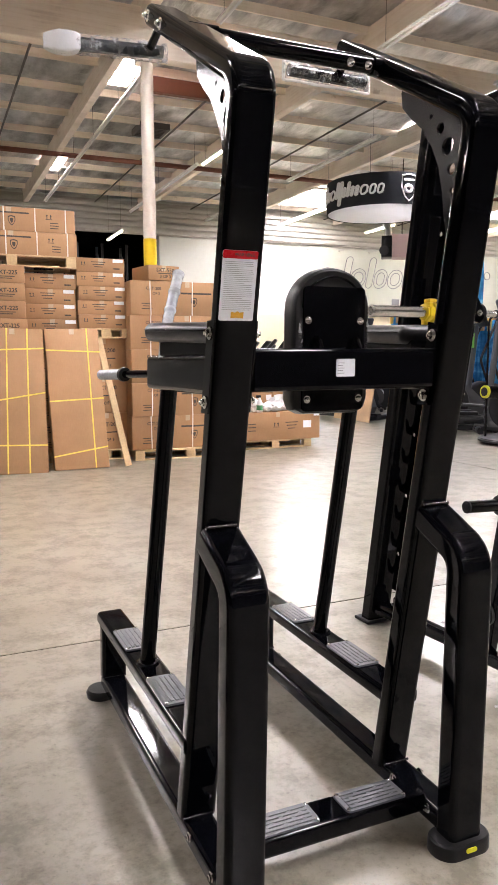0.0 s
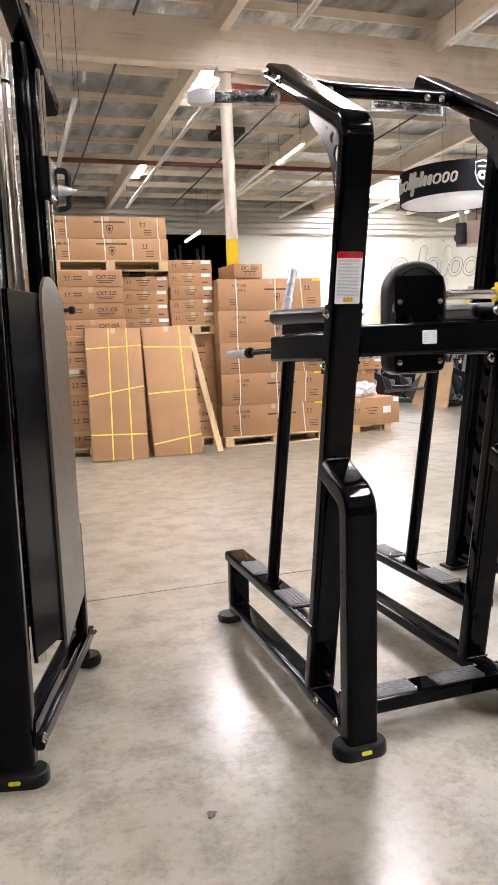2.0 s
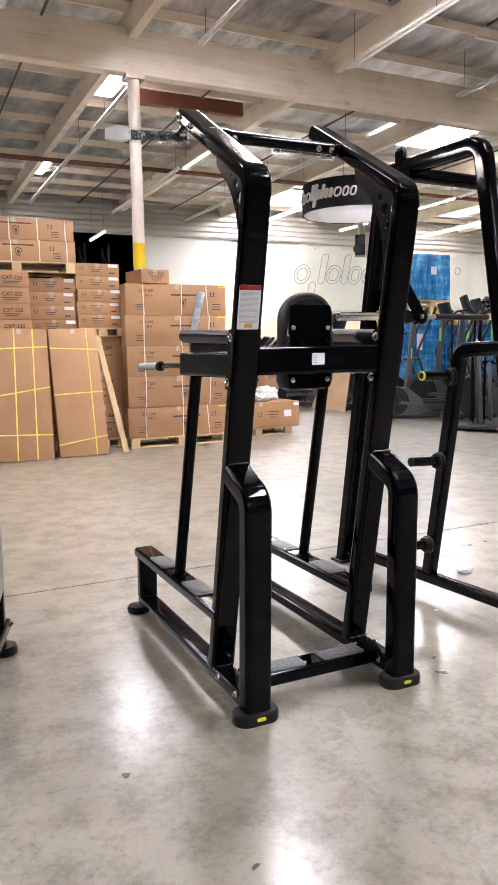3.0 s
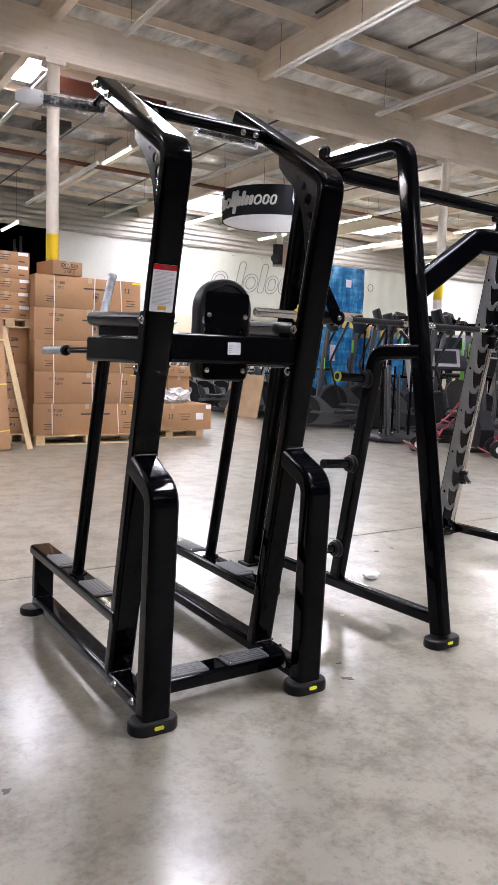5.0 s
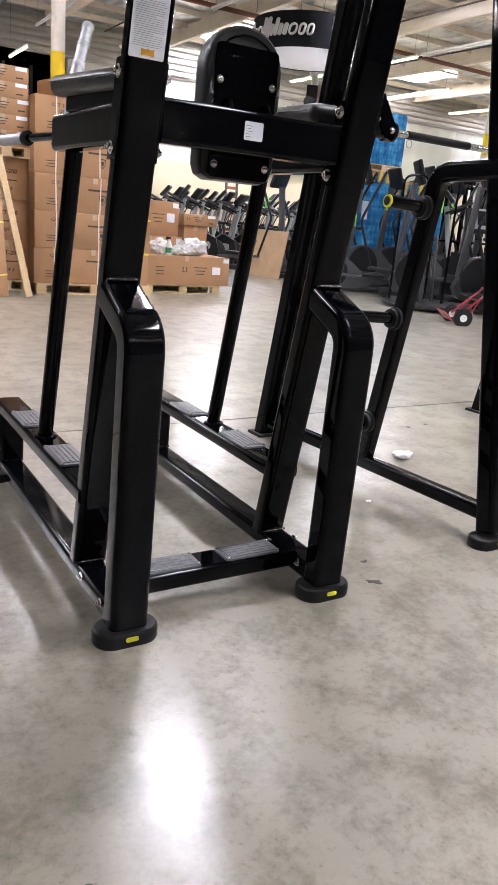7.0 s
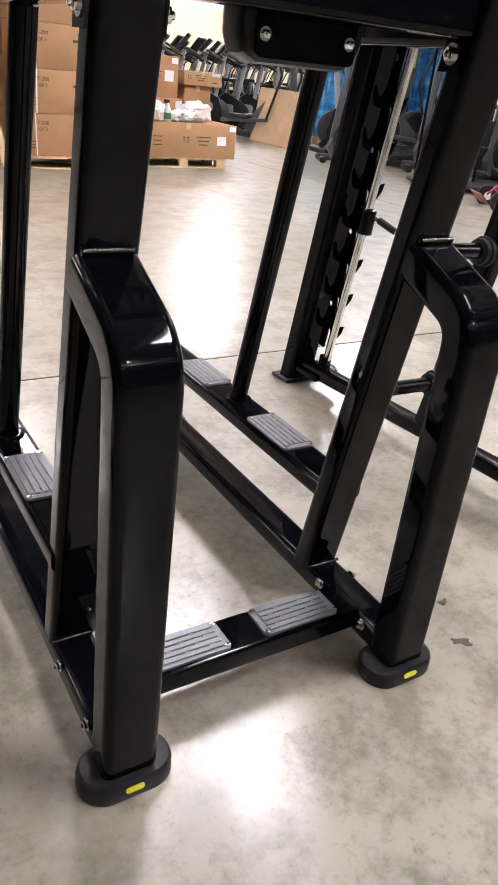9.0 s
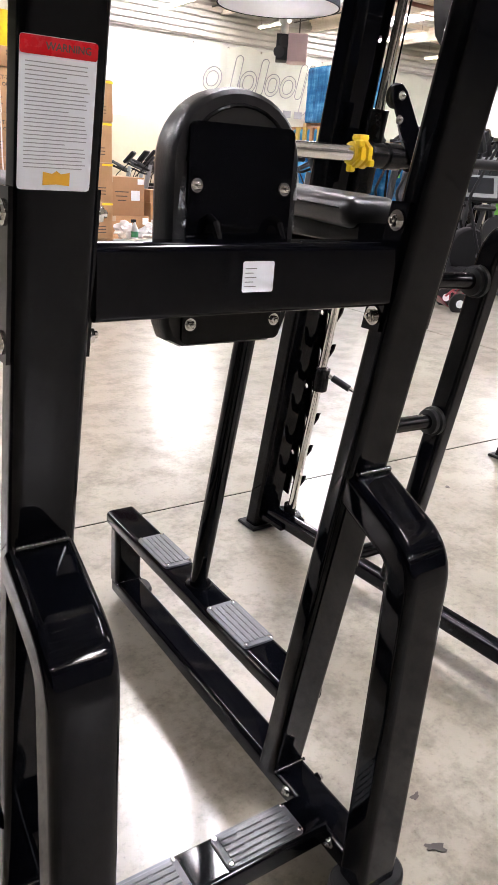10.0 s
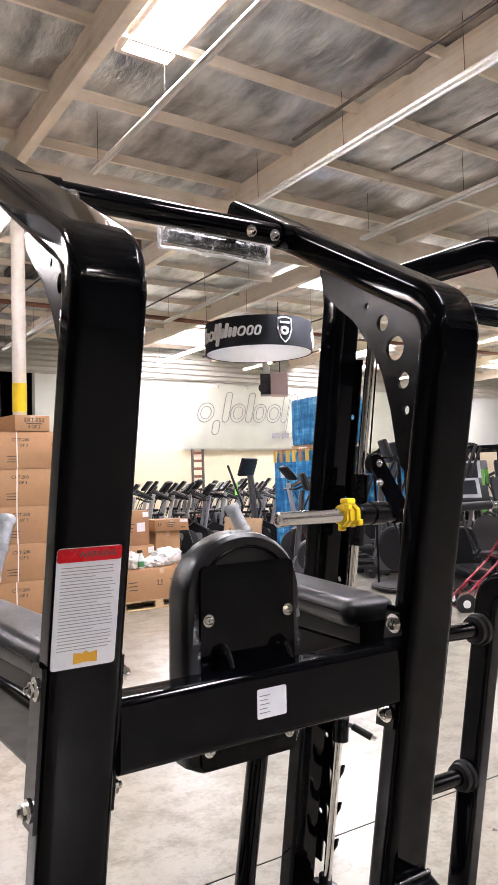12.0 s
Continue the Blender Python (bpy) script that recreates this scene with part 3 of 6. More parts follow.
def drum_sign():
    t = thing("drum_sign", "round charcoal cloth drum sign with white shapes, hung overhead", "hanging sign", Matrix.Translation((10.49, 15.65, 5.07)))
    r, h, n = 1.46, 0.77, 72
    bm = bmesh.new()
    rings = [[bm.verts.new((q * math.cos(2 * math.pi * k / n), q * math.sin(2 * math.pi * k / n), z)) for k in range(n)] for q, z in ((r, 0), (r, h), (r - 0.03, h), (r - 0.03, 0))]
    for a, b in zip(rings, rings[1:] + rings[:1]):
        for k in range(n):
            bm.faces.new((a[k], a[(k + 1) % n], b[(k + 1) % n], b[k]))
    part("band", bm, SIGNGREY, t)
    part("underside", turned([(r - 0.035, 0.012), (r - 0.035, 0.03)], 72), DRUMCLOTH, t, "white cloth underside")

    def bent(pts, z0, a0, name, closed=True, w=0.042, mat=SIGNWHITE):
        path = [Vector(((r + 0.012) * math.cos(a0 + x / r), (r + 0.012) * math.sin(a0 + x / r), z0 + z)) for x, z in pts]
        part(name, rod(path + [path[0], path[1]], w * 0.5, 6), mat, t)

    # a plain running scrawl and a shield stand where the maker's mark is
    face = math.atan2(-16.6, -11.0)
    row, long = script(0.262, 0.09)
    for rep in range(2):
        turn = face + math.radians(2 + 180 * rep)
        for x, w, low, high in row:
            bent([(u - long, v) for u, v in mark_outline(x, w, low, high, 0.025)], 0.24, turn, "script_mark", w=0.058)
        sh = [(-0.19, 0.29), (0.0, 0.335), (0.19, 0.29), (0.20, 0.02), (0.12, -0.20), (0, -0.315), (-0.12, -0.20), (-0.20, 0.02)]
        bent([(x + 0.64, z) for x, z in sh], 0.385, turn, "shield_outline", w=0.035)
        bent([(0.62 + 0.09 * math.cos(q), 0.08 * math.sin(q) - 0.02) for q in [2 * math.pi * k / 12 for k in range(12)]], 0.385, turn, "shield_device", w=0.085)
        bent([(x + 0.64, z) for x, z in ((-0.13, 0.18), (0.13, 0.18), (0.13, 0.21), (-0.13, 0.21))], 0.385, turn, "shield_bar", w=0.03)
    for k in range(4):
        a = math.pi / 4 + k * math.pi / 2
        part("wire", rod([(r * math.cos(a), r * math.sin(a), h), (r * math.cos(a), r * math.sin(a), ROOF - 5.07)], 0.006, 5), PIPE, t)


drum_sign()


def unit_heater():
    t = thing("unit_heater", "dark hanging fan heater with a pinkish case and a flue", "heater", Matrix.Translation((11.62, 16.8, 4.10)) @ pose(0, 0, 0, 0, 0, -34))
    part("case", cube(0.02, 0.52, -0.35, 0.35, 0, 0.64, bevel=0.02), surface("pinkish_grey_enamel", (0.50, 0.36, 0.35), 0.5), t)
    part("fan_plate", cube(-0.28, 0.018, -0.30, 0.30, 0.02, 0.62, bevel=0.02), DARKPLASTIC, t)
    for k in range(2):
        part("fan_guard", turned([(0.13, 0), (0.14, 0.02), (0.11, 0.03), (0.03, 0.02)], 18, aim((-0.20 + 0.13 * k, -0.302, 0.20 + 0.24 * k), (0, -1, 0))), GREYPLASTIC, t)
    part("flue", rod([(-0.08, 0.1, 0.62), (-0.08, 0.1, 0.85), (-0.22, 0.1, 1.15), (-0.22, 0.1, 2.4)], 0.10, 14, 0.12), WHITEMETAL, t, "white sheet-metal flue")
    for y in (-0.25, 0.25):
        part("hanger_rod", rod([(0.3, y, 0.64), (0.3, y, ROOF - 4.10)], 0.012, 6), PIPE, t)


unit_heater()


def banner():
    t = thing("wall_banner", "large white cloth banner with an outlined script along the end wall", "banner", Matrix.Translation((0, Y1 - 0.20, 0)))
    bm = bmesh.new()
    nx, nz, xa, xb, za, zb = 60, 6, 12.7, 24.5, 2.95, 5.5
    g = [[bm.verts.new((xa + (xb - xa) * i / nx, 0.03 * math.sin(i * 1.7) * (j / nz) - 0.05 * noise.noise((i * 0.4, j * 0.5, 0)), za + (zb - za) * j / nz - 0.06 * math.sin(i * 0.9) * (j / nz) ** 3)) for j in range(nz + 1)] for i in range(nx + 1)]
    for i in range(nx):
        for j in range(nz):
            bm.faces.new((g[i][j], g[i + 1][j], g[i + 1][j + 1], g[i][j + 1]))
    bmesh.ops.solidify(bm, geom=list(bm.faces), thickness=0.01)
    part("cloth", bm, BANNER, t)
    for k in range(9):
        part("wall_hook", cube(12.9 + 1.40 * k, 12.95 + 1.40 * k, -0.02, 0.205, 5.40, 5.44), STEEL, t, smooth=False)
    # a plain outlined scrawl stands where the maker's script is, with a ring and bars for the small print
    row, long = script(0.76, 0.07)
    for x, w, low, high in row:
        for inset in (0.0, 0.13):
            if w > 0.5 or inset == 0:
                path = [(13.22 + u, -0.09, 3.98 + 0.012 * u + v) for u, v in mark_outline(x, w, low, high, inset)]
                part("script_mark", rod(path, 0.015, 5), GREYINK, t, "dark outline of a script mark")
    ring = [(21.75 + 0.16 * math.cos(q), -0.09, 4.72 + 0.16 * math.sin(q)) for q in [2 * math.pi * k / 16 for k in range(17)]]
    part("ring_mark", rod(ring, 0.016, 5), GREYINK, t)
    for k in range(9):
        part("text_bar", cube(16.8 + 0.52 * k, 17.16 + 0.52 * k, -0.10, -0.085, 3.36, 3.60), GREYINK, t, smooth=False)


banner()


def wall_ladder():
    t = thing("wall_rack", "tall brown rack against the beige end wall", "rack", Matrix.Translation((12.84, Y1 - 0.6, 0)))
    for x in (0.0, 0.46):
        part("post", cube(x - 0.035, x + 0.035, -0.04, 0.04, 0, 2.9), PIPE, t, smooth=False)
    for k in range(9):
        part("rung", cube(0.036, 0.424, -0.03, 0.03, 0.3 + 0.3 * k, 0.40 + 0.3 * k), REDWOOD, t, smooth=False)


wall_ladder()

# ---------------- knee-raise and dip station ----------------
def tread_plate(parent, p, rz, w=0.21, d=0.096):
    """A grey ribbed rubber step plate with four screws."""
    m = Matrix.Translation(p) @ pose(0, 0, 0, 0, 0, rz)
    pl = part("step_plate", plate(rounded(w, d, 0.012, 3), 0.006, m=m), TREAD, parent, "grey ribbed rubber step plate")
    for r in range(5):
        y = (-0.34 + 0.17 * r) * d
        part("ridge", cube(-0.43 * w, 0.43 * w, y - 0.066 * d, y + 0.066 * d, 0.0055, 0.0098, bevel=0.0015, segs=1, m=m), TREAD, pl)
        for u in ((-0.18, 0.16) if r % 2 else (-0.30, 0.0, 0.30)) if r < 4 else ():
            part("web", cube((u - 0.035) * w, (u + 0.035) * w, y + 0.06 * d, y + 0.11 * d, 0.0055, 0.0092, m=m), TREAD, pl, smooth=False)
    for x in (-0.46, 0.46):
        for y in (-0.40, 0.40):
            sc = part("screw", turned([(0.006, 0), (0.006, 0.003), (0.003, 0.005)], 10), CHROME, pl)
            sc.matrix_local = m @ Matrix.Translation((x * w, y * d, 0.006))
    return pl


def rubber_foot(parent, x, y, w=0.185, d=0.11, badge=True):
    bm = bmesh.new()
    rings = [[bm.verts.new((x + a * s, y + b * s, z)) for a, b in rounded(w, d, 0.052, 8)] for z, s in ((0, 0.97), (0.004, 0.99), (0.030, 0.985), (0.038, 0.96), (0.042, 0.90))]
    for a, b in zip(rings, rings[1:]):
        for k in range(len(a)):
            bm.faces.new((a[k], a[(k + 1) % len(a)], b[(k + 1) % len(a)], b[k]))
    bm.faces.new(rings[0][::-1])
    bm.faces.new(rings[-1])
    f = part("rubber_foot", bm, RUBBER, parent, "black rubber foot with a yellow badge" if badge else "black rubber foot")
    if badge:
        part("badge", plate(rounded(0.036, 0.013, 0.006, 4), 0.003, m=Matrix.Translation((x, y - d / 2 + 0.001, 0.025)) @ FRONT), LIME, f, "yellow oval badge")
    return f


def weld(parent, a, b, r=0.0052):
    """A rippled weld bead."""
    a, b = Vector(a), Vector(b)
    n = max(12, int((b - a).length / 0.0022))
    bm, rings = bmesh.new(), []
    for k in range(n + 1):
        p, q = a.lerp(b, k / n), r * (0.72 + 0.28 * math.cos(k * 2 * math.pi / 3) + 0.12 * math.sin(k * 1.7))
        along = (b - a).normalized()
        side = along.cross(Vector((0, 0, 1))).normalized()
        up = side.cross(along)
        rings.append([bm.verts.new(p + (side * math.cos(w) + up * math.sin(w)) * q) for w in [2 * math.pi * i / 8 for i in range(8)]])
    for c, d in zip(rings, rings[1:]):
        for w in range(8):
            bm.faces.new((c[w], c[(w + 1) % 8], d[(w + 1) % 8], d[w]))
    return part("weld_bead", bm, BEAD, parent, sharp=3.0)


def dip_station():
    st = thing("dip_station", "glossy black knee-raise and dip station with padded arms", "gym machine", Matrix.Scale(0.968, 4))
    W = 0.092
    LEAN = 0.172  # the uprights fall back by this much for each metre of height

    def mid(z):
        """How far back the middle of an upright stands at a height."""
        return 0.387 - LEAN * (z - 0.085)

    for s in (-1, 1):
        x, u = s * 0.333, s * 0.328
        # near leg brace, upright with its overhead arm
        part("leg_brace", tube([(x, 0.054, 0.045), (x, 0.054, 0.838), (x, 0.225, 0.913)], 0.108, 0.078, 0.019, radius=0.085), PAINT, st)
        part("upright", tube([(u, 0.387, 0.085), (u, 0.061, 1.978), (u, 0.725, 2.36)], 0.104, 0.060, 0.017, radius=0.085), PAINT, st)
        weld(st, (x - 0.043, 0.200, 0.951), (x + 0.040, 0.200, 0.951), 0.0068)
        weld(st, (x - 0.045, 0.352, 0.092), (x + 0.045, 0.352, 0.092))
        rubber_foot(st, x, 0.052)
        # base rail, raised step rail and their front post
        part("base_rail", tube([(x, 0.08, 0.062), (x, 1.385, 0.062)], W, 0.056, 0.016), PAINT, st)
        part("step_rail", tube([(x, 0.33, 0.315), (x, 1.42, 0.315)], 0.106, 0.05, 0.016), PAINT, st)
        part("front_post", tube([(x, 1.37, 0.088), (x, 1.37, 0.292)], 0.098, 0.06, 0.016), PAINT, st)
        weld(st, (x - 0.045, 1.338, 0.092), (x + 0.045, 1.338, 0.092))
        bm = turned([(0.058, 0), (0.062, 0.02), (0.055, 0.034)], 20, Matrix.Translation((x + s * 0.045, 1.385, 0)))
        part("rubber_foot", bm, RUBBER, st, "round black rubber foot")
        for y in (0.628, 1.076):
            tread_plate(st, (x, y, 0.340), 90, 0.205, 0.094)
        # round strut up to the arm
        part("strut", rod([(s * 0.335, 0.862, 0.338), (s * 0.328, 0.654, 1.275)], 0.026, 18), PAINT, st)
        part("strut_collar", turned([(0.040, 0), (0.038, 0.006), (0.031, 0.010)], 18, Matrix.Translation((s * 0.335, 0.857, 0.340))), PAINT, st)
        # padded arm, its bolts and grips
        part("arm", tube([(s * 0.325, 0.19, 1.323), (s * 0.340, 0.74, 1.323)], 0.062, 0.100, 0.014), PAINT, st)
        part("pad_base", tube([(s * 0.30, 0.25, 1.393), (s * 0.33, 0.62, 1.393)], 0.075, 0.04, 0.004), SATIN, st)
        bm = cube(-0.060, 0.060, -0.225, 0.225, -0.028, 0.027, bevel=0.025, segs=5)
        pad = part("arm_pad", bm, VINYL, st, "black vinyl elbow pad")
        pad.matrix_local = pose(s * 0.318, 0.472, 1.437, 2, 0, -s * 6)
        part("seam", rod([(-0.063, -0.20, 0.006), (-0.063, 0.20, 0.006)], 0.0016, 5), SATIN, pad)
        part("handle_rod", rod([(s * 0.342, 0.73, 1.318), (s * 0.398, 0.95, 1.313)], 0.0125, 12), PAINT, st)
        grip = part("handle_grip", rod([(s * 0.396, 0.935, 1.313), (s * 0.434, 1.098, 1.309)], 0.0175, 14), WRAP, st, "grip wrapped in clear film")
        part("grip_ring", turned([(0.023, 0), (0.024, 0.012), (0.019, 0.02)], 16, aim((s * 0.394, 0.925, 1.313), (s * 0.21, 1, 0))), RUBBER, grip)
        up = part("upright_grip", rod([(s * 0.352, 0.632, 1.365), (s * 0.334, 0.664, 1.46), (s * 0.274, 0.727, 1.626)], 0.0165, 14, 0.05), WRAP, st, "upright grip wrapped in grey film")
        for k in (0.30, 0.64, 0.97):
            p = Vector((s * 0.334, 0.664, 1.46)).lerp(Vector((s * 0.274, 0.727, 1.626)), k)
            part("film_band", turned([(0.0170, -0.008), (0.0190, -0.004), (0.0190, 0.004), (0.0170, 0.008)], 14, aim(p, (s * -0.060, 0.063, 0.166))), WRAP, up)
        # mounting flanges of the cross beam on both faces of the upright
        fl = [(-0.014, -0.110), (0.030, -0.110), (0.030, 0.110), (-0.014, 0.110)]
        turn = Matrix(((0, 0, s, 0), (1, 0, 0, 0), (0, 1, 0, 0), (0, 0, 0, 1)))
        part("flange", plate([(a - b * LEAN, b) for a, b in fl], -0.007, m=Matrix.Translation((s * 0.276, mid(1.345) + 0.004, 1.345)) @ turn), PAINT, st)
        part("flange", plate([(a - b * LEAN, b) for a, b in fl], 0.006, m=Matrix.Translation((s * 0.380, mid(1.345) - 0.004, 1.345)) @ turn), PAINT, st)
        for z in (1.425, 1.262):
            bolt(st, (s * 0.269, mid(z) + 0.010, z), (-s, 0, 0), 0.0115)
            bolt(st, (s * 0.386, mid(z) + 0.002, z), (s, 0, 0), 0.0105)
        # bolts of the foot frame
        for y in (0.128, 0.295):
            bolt(st, (s * 0.379, y, 0.077), (s, 0, 0), 0.009)
            bolt(st, (s * 0.285, y + 0.004, 0.080), (-s, 0, 0), 0.009)
        # corner gusset with round holes under the overhead arm
        edge = [(0.405, 2.175), (0.421, 2.135), (0.413, 2.090), (0.365, 2.044), (0.316, 2.006), (0.268, 1.943), (0.238, 1.888), (0.217, 1.812), (0.206, 1.745), (0.195, 1.706), (0.175, 1.685), (0.13, 1.685), (0.078, 1.95), (0.10, 2.02)]
        m = Matrix(((0, 0, 1, u - 0.004), (1, 0, 0, 0), (0, 1, 0, 0), (0, 0, 0, 1)))
        part("gusset", plate(edge, 0.008, [(0.276, 2.028, 0.007), (0.233, 1.986, 0.016), (0.201, 1.931, 0.024), (0.182, 1.867, 0.016), (0.177, 1.810, 0.009)], m), SATIN, st, "black gusset plate with round holes")
        # bracket of the outer pull-up grip
        yg, zg = (0.862, 2.312) if s < 0 else (0.800, 2.304)
        part("pull_up_rod", rod([(u, 0.712, 2.352), (u, yg, zg + 0.01), (u + s * 0.08, yg, zg)], 0.013, 12, 0.02), PAINT, st)
        for y in (0.579, 0.70):
            bolt(st, (u + s * 0.052, y, 2.276 + 0.575 * (y - 0.579)), (s, 0, 0), 0.011)
        part("bar_stub", rod([(s * 0.335, 0.480, 2.222), (s * 0.252, 0.480, 2.223)], 0.0285, 20), PAINT, st)
    # cross beam
    part("cross_beam", tube([(-0.268, 0.188, 1.337), (0.268, 0.188, 1.337)], 0.062, 0.106, 0.012, (0, 1, 0)), PAINT, st)
    # overhead bar, bolted to its stubs
    part("pull_up_bar", rod([(-0.30, 0.480, 2.223), (0.30, 0.480, 2.223)], 0.024, 20), PAINT, st)
    for x in (-0.233, 0.166, 0.228):
        bolt(st, (x, 0.4575, 2.213), (0, -1, -0.25), 0.0085)
    # film-wrapped pull-up grips
    for a, b in (((-0.285, 0.872, 2.320), (-0.60, 0.848, 2.293)), ((0.435, 0.80, 2.302), (0.138, 0.80, 2.305))):
        a, b = Vector(a), Vector(b)
        left = a.x < 0
        g = part("pull_up_grip", rod([a, b], 0.020, 16), DARKWRAP, st, "black foam grip in clear film")
        # loose film: one crumpled envelope, flat where it is pinched off past the ends
        along, n = (b - a).normalized(), 34
        side, bm, rings = along.cross(Vector((0, 0, 1))).normalized(), bmesh.new(), []
        f0, f1 = -0.06, 1.05 if left else 1.08
        for i in range(n + 1):
            u = i / n
            p = a + (b - a) * (f0 + (f1 - f0) * u)
            pinch = min(1.0, 9 * min(u, 1 - u) + 0.30)
            ring = []
            for w in range(16):
                q = 2 * math.pi * w / 16
                crumple = 1 + 0.17 * noise.noise((i * 0.55, 2.4 * math.cos(q), 2.4 * math.sin(q) + 5 * a.x))
                ring.append(bm.verts.new(p + (side * math.cos(q) * 0.024 * pinch + Vector((0, 0, 1)) * math.sin(q) * 0.031) * crumple))
            rings.append(ring)
        for c, d in zip(rings, rings[1:]):
            for w in range(16):
                bm.faces.new((c[w], c[(w + 1) % 16], d[(w + 1) % 16], d[w]))
        bm.faces.new(rings[0][::-1])
        bm.faces.new(rings[-1])
        part("film_sleeve", bm, FILM, g, "crumpled clear film sleeve")
        seam = []
        for k in range(0 if left else 64):
            q = 2 * math.pi * k / 64
            far = max(-1.0, min(1.0, 1.5 * math.cos(q)))
            p = (a + b) / 2 + (b - a) * far * (0.5 * (f1 - f0) - 0.01) + (b - a) * (0.5 * (f0 + f1) - 0.5)
            seam.append(p + Vector((0, -0.002, 0.034 * max(-1.0, min(1.0, 2.4 * math.sin(q))))) * (1 + 0.10 * noise.noise((k * 0.6, a.x, 0))))
        if seam:
            part("film_seam", rod(seam + seam[:2], 0.0055, 6), BAG, g, "white pinched seam of the film")
        if left:
            bm, rings = bmesh.new(), []
            for i, (u, h, d) in enumerate(((0.84, 0.021, 0.021), (0.88, 0.027, 0.024), (0.95, 0.031, 0.026), (1.04, 0.031, 0.023), (1.11, 0.027, 0.014), (1.17, 0.020, 0.006))):
                p = a + (b - a) * u
                rings.append([bm.verts.new(p + (side * x * d * 2 + Vector((0, 0, 1)) * z * h * 2) * (1 + 0.06 * noise.noise((i, x * 5, z * 5)))) for x, z in rounded(1.0, 1.0, 0.14, 3)])
            for c, d in zip(rings, rings[1:]):
                for w in range(len(c)):
                    bm.faces.new((c[w], c[(w + 1) % len(c)], d[(w + 1) % len(c)], d[w]))
            bm.faces.new(rings[0][::-1])
            bm.faces.new(rings[-1])
            part("foam_end", bm, FOAM, g, "white foam end of the wrapping", sharp=0.35)
    # back pad: domed cushion on a bolted plate
    out = [(0.117 * math.cos(math.pi * k / 20), 0.085 + 0.110 * math.sin(math.pi * k / 20) ** 0.9) for k in range(21)] + [(-0.117, -0.155), (-0.108, -0.178), (-0.083, -0.19), (0.083, -0.19), (0.108, -0.178), (0.117, -0.155)]
    bm = bmesh.new()
    rings = []
    for d, s in ((0.0, 0.95), (0.006, 0.985), (0.018, 1.0), (0.050, 1.0), (0.064, 0.97), (0.072, 0.90)):
        rings.append([bm.verts.new((-0.002 + a * s, 0.243 + d, 1.407 + b * s)) for a, b in out])
    for a, b in zip(rings, rings[1:]):
        for k in range(len(a)):
            bm.faces.new((a[k], a[(k + 1) % len(a)], b[(k + 1) % len(a)], b[k]))
    bm.faces.new(rings[0][::-1])
    bm.faces.new(rings[-1])
    pad = part("back_pad", bm, VINYL, st, "black vinyl back pad, rounded at the top")
    m = Matrix.Translation((-0.002, 0.2425, 1.407)) @ FRONT
    arc = [(0.092 * math.cos(math.pi * k / 14), 0.088 + 0.082 * math.sin(math.pi * k / 14)) for k in range(15)]
    part("piping", rod([m @ Vector((x, y, 0.002)) for x, y in arc], 0.003, 6), SATIN, pad)
    part("back_plate", plate(rounded(0.188, 0.325, 0.012), 0.006, m=Matrix.Translation((0.0, 0.2415, 1.388)) @ FRONT), PAINT, st, "black steel back plate")
    for x in (-0.080, 0.080):
        bolt(st, (x, 0.2355, 1.463), (0, -1, 0), 0.0068)
        bolt(st, (x, 0.2355, 1.2575), (0, -1, 0), 0.0068)
    part("pad_bracket", cube(-0.045, 0.045, 0.208, 0.238, 1.30, 1.376, bevel=0.004, segs=1), SATIN, st)
    for x in (-0.055, 0.062):
        part("clamp", rod([(x, 0.205, 1.388), (x, 0.216, 1.41), (x, 0.237, 1.418)], 0.007, 8), SATIN, st)
    for x0, z0, z1, wide in ((-0.101, 1.376, 1.475, 0.020), (0.104, 1.40, 1.505, 0.009)):
        bm, g = bmesh.new(), []
        for i in range(15):
            u = i / 14
            half = wide * (1 - 0.75 * u) * (0.7 + 0.6 * abs(noise.noise((i * 0.9, x0 * 9, 0))))
            g.append([bm.verts.new((x0 + half * (j / 2 - 0.8) + 0.004 * noise.noise((i, j, 1)), 0.239 - 0.010 * abs(noise.noise((i * 0.8, j * 1.3, x0))), z0 + (z1 - z0) * u)) for j in range(4)])
        for i in range(14):
            for j in range(3):
                bm.faces.new((g[i][j], g[i][j + 1], g[i + 1][j + 1], g[i + 1][j]))
        bmesh.ops.solidify(bm, geom=list(bm.faces), thickness=0.0012)
        part("torn_film", bm, FILM, pad, "torn clear film left on the pad edge", smooth=False)
    # low cross step
    part("cross_step", tube([(-0.287, 0.200, 0.086), (0.287, 0.200, 0.086)], 0.108, 0.056, 0.012, (0, 1, 0)), PAINT, st)
    for x in (-0.1475, 0.1325):
        tread_plate(st, (x, 0.201, 0.114), 0, 0.195, 0.090)
    part("film_patch", cube(-0.043, 0.028, 0.158, 0.246, 0.1142, 0.1156, bevel=0.0004, segs=1), PAINT, st, "shiny square of film between the treads", smooth=False)
    # warning label and stock label
    m = Matrix.Translation((-0.337, mid(1.531) - 0.0308, 1.531)) @ pose(0, 0, 0, math.degrees(math.atan(LEAN)), 0, 0) @ FRONT
    lab = part("warning_label", plate(rounded(0.087, 0.158, 0.004, 2), 0.0008, m=m), PAPER, st, "white warning label with a red header")
    up = m @ Matrix.Translation((0, 0, 0.001))
    part("header", plate(rounded(0.087, 0.018, 0.003, 2), 0.0004, m=up @ Matrix.Translation((0, 0.0695, 0))), RED, lab, "red header")
    words("WARNING", 0.0105, INK, lab, up @ Matrix.Translation((0.010, 0.0695, 0.0008)), depth=0.0001)
    rnd = random.Random(4)
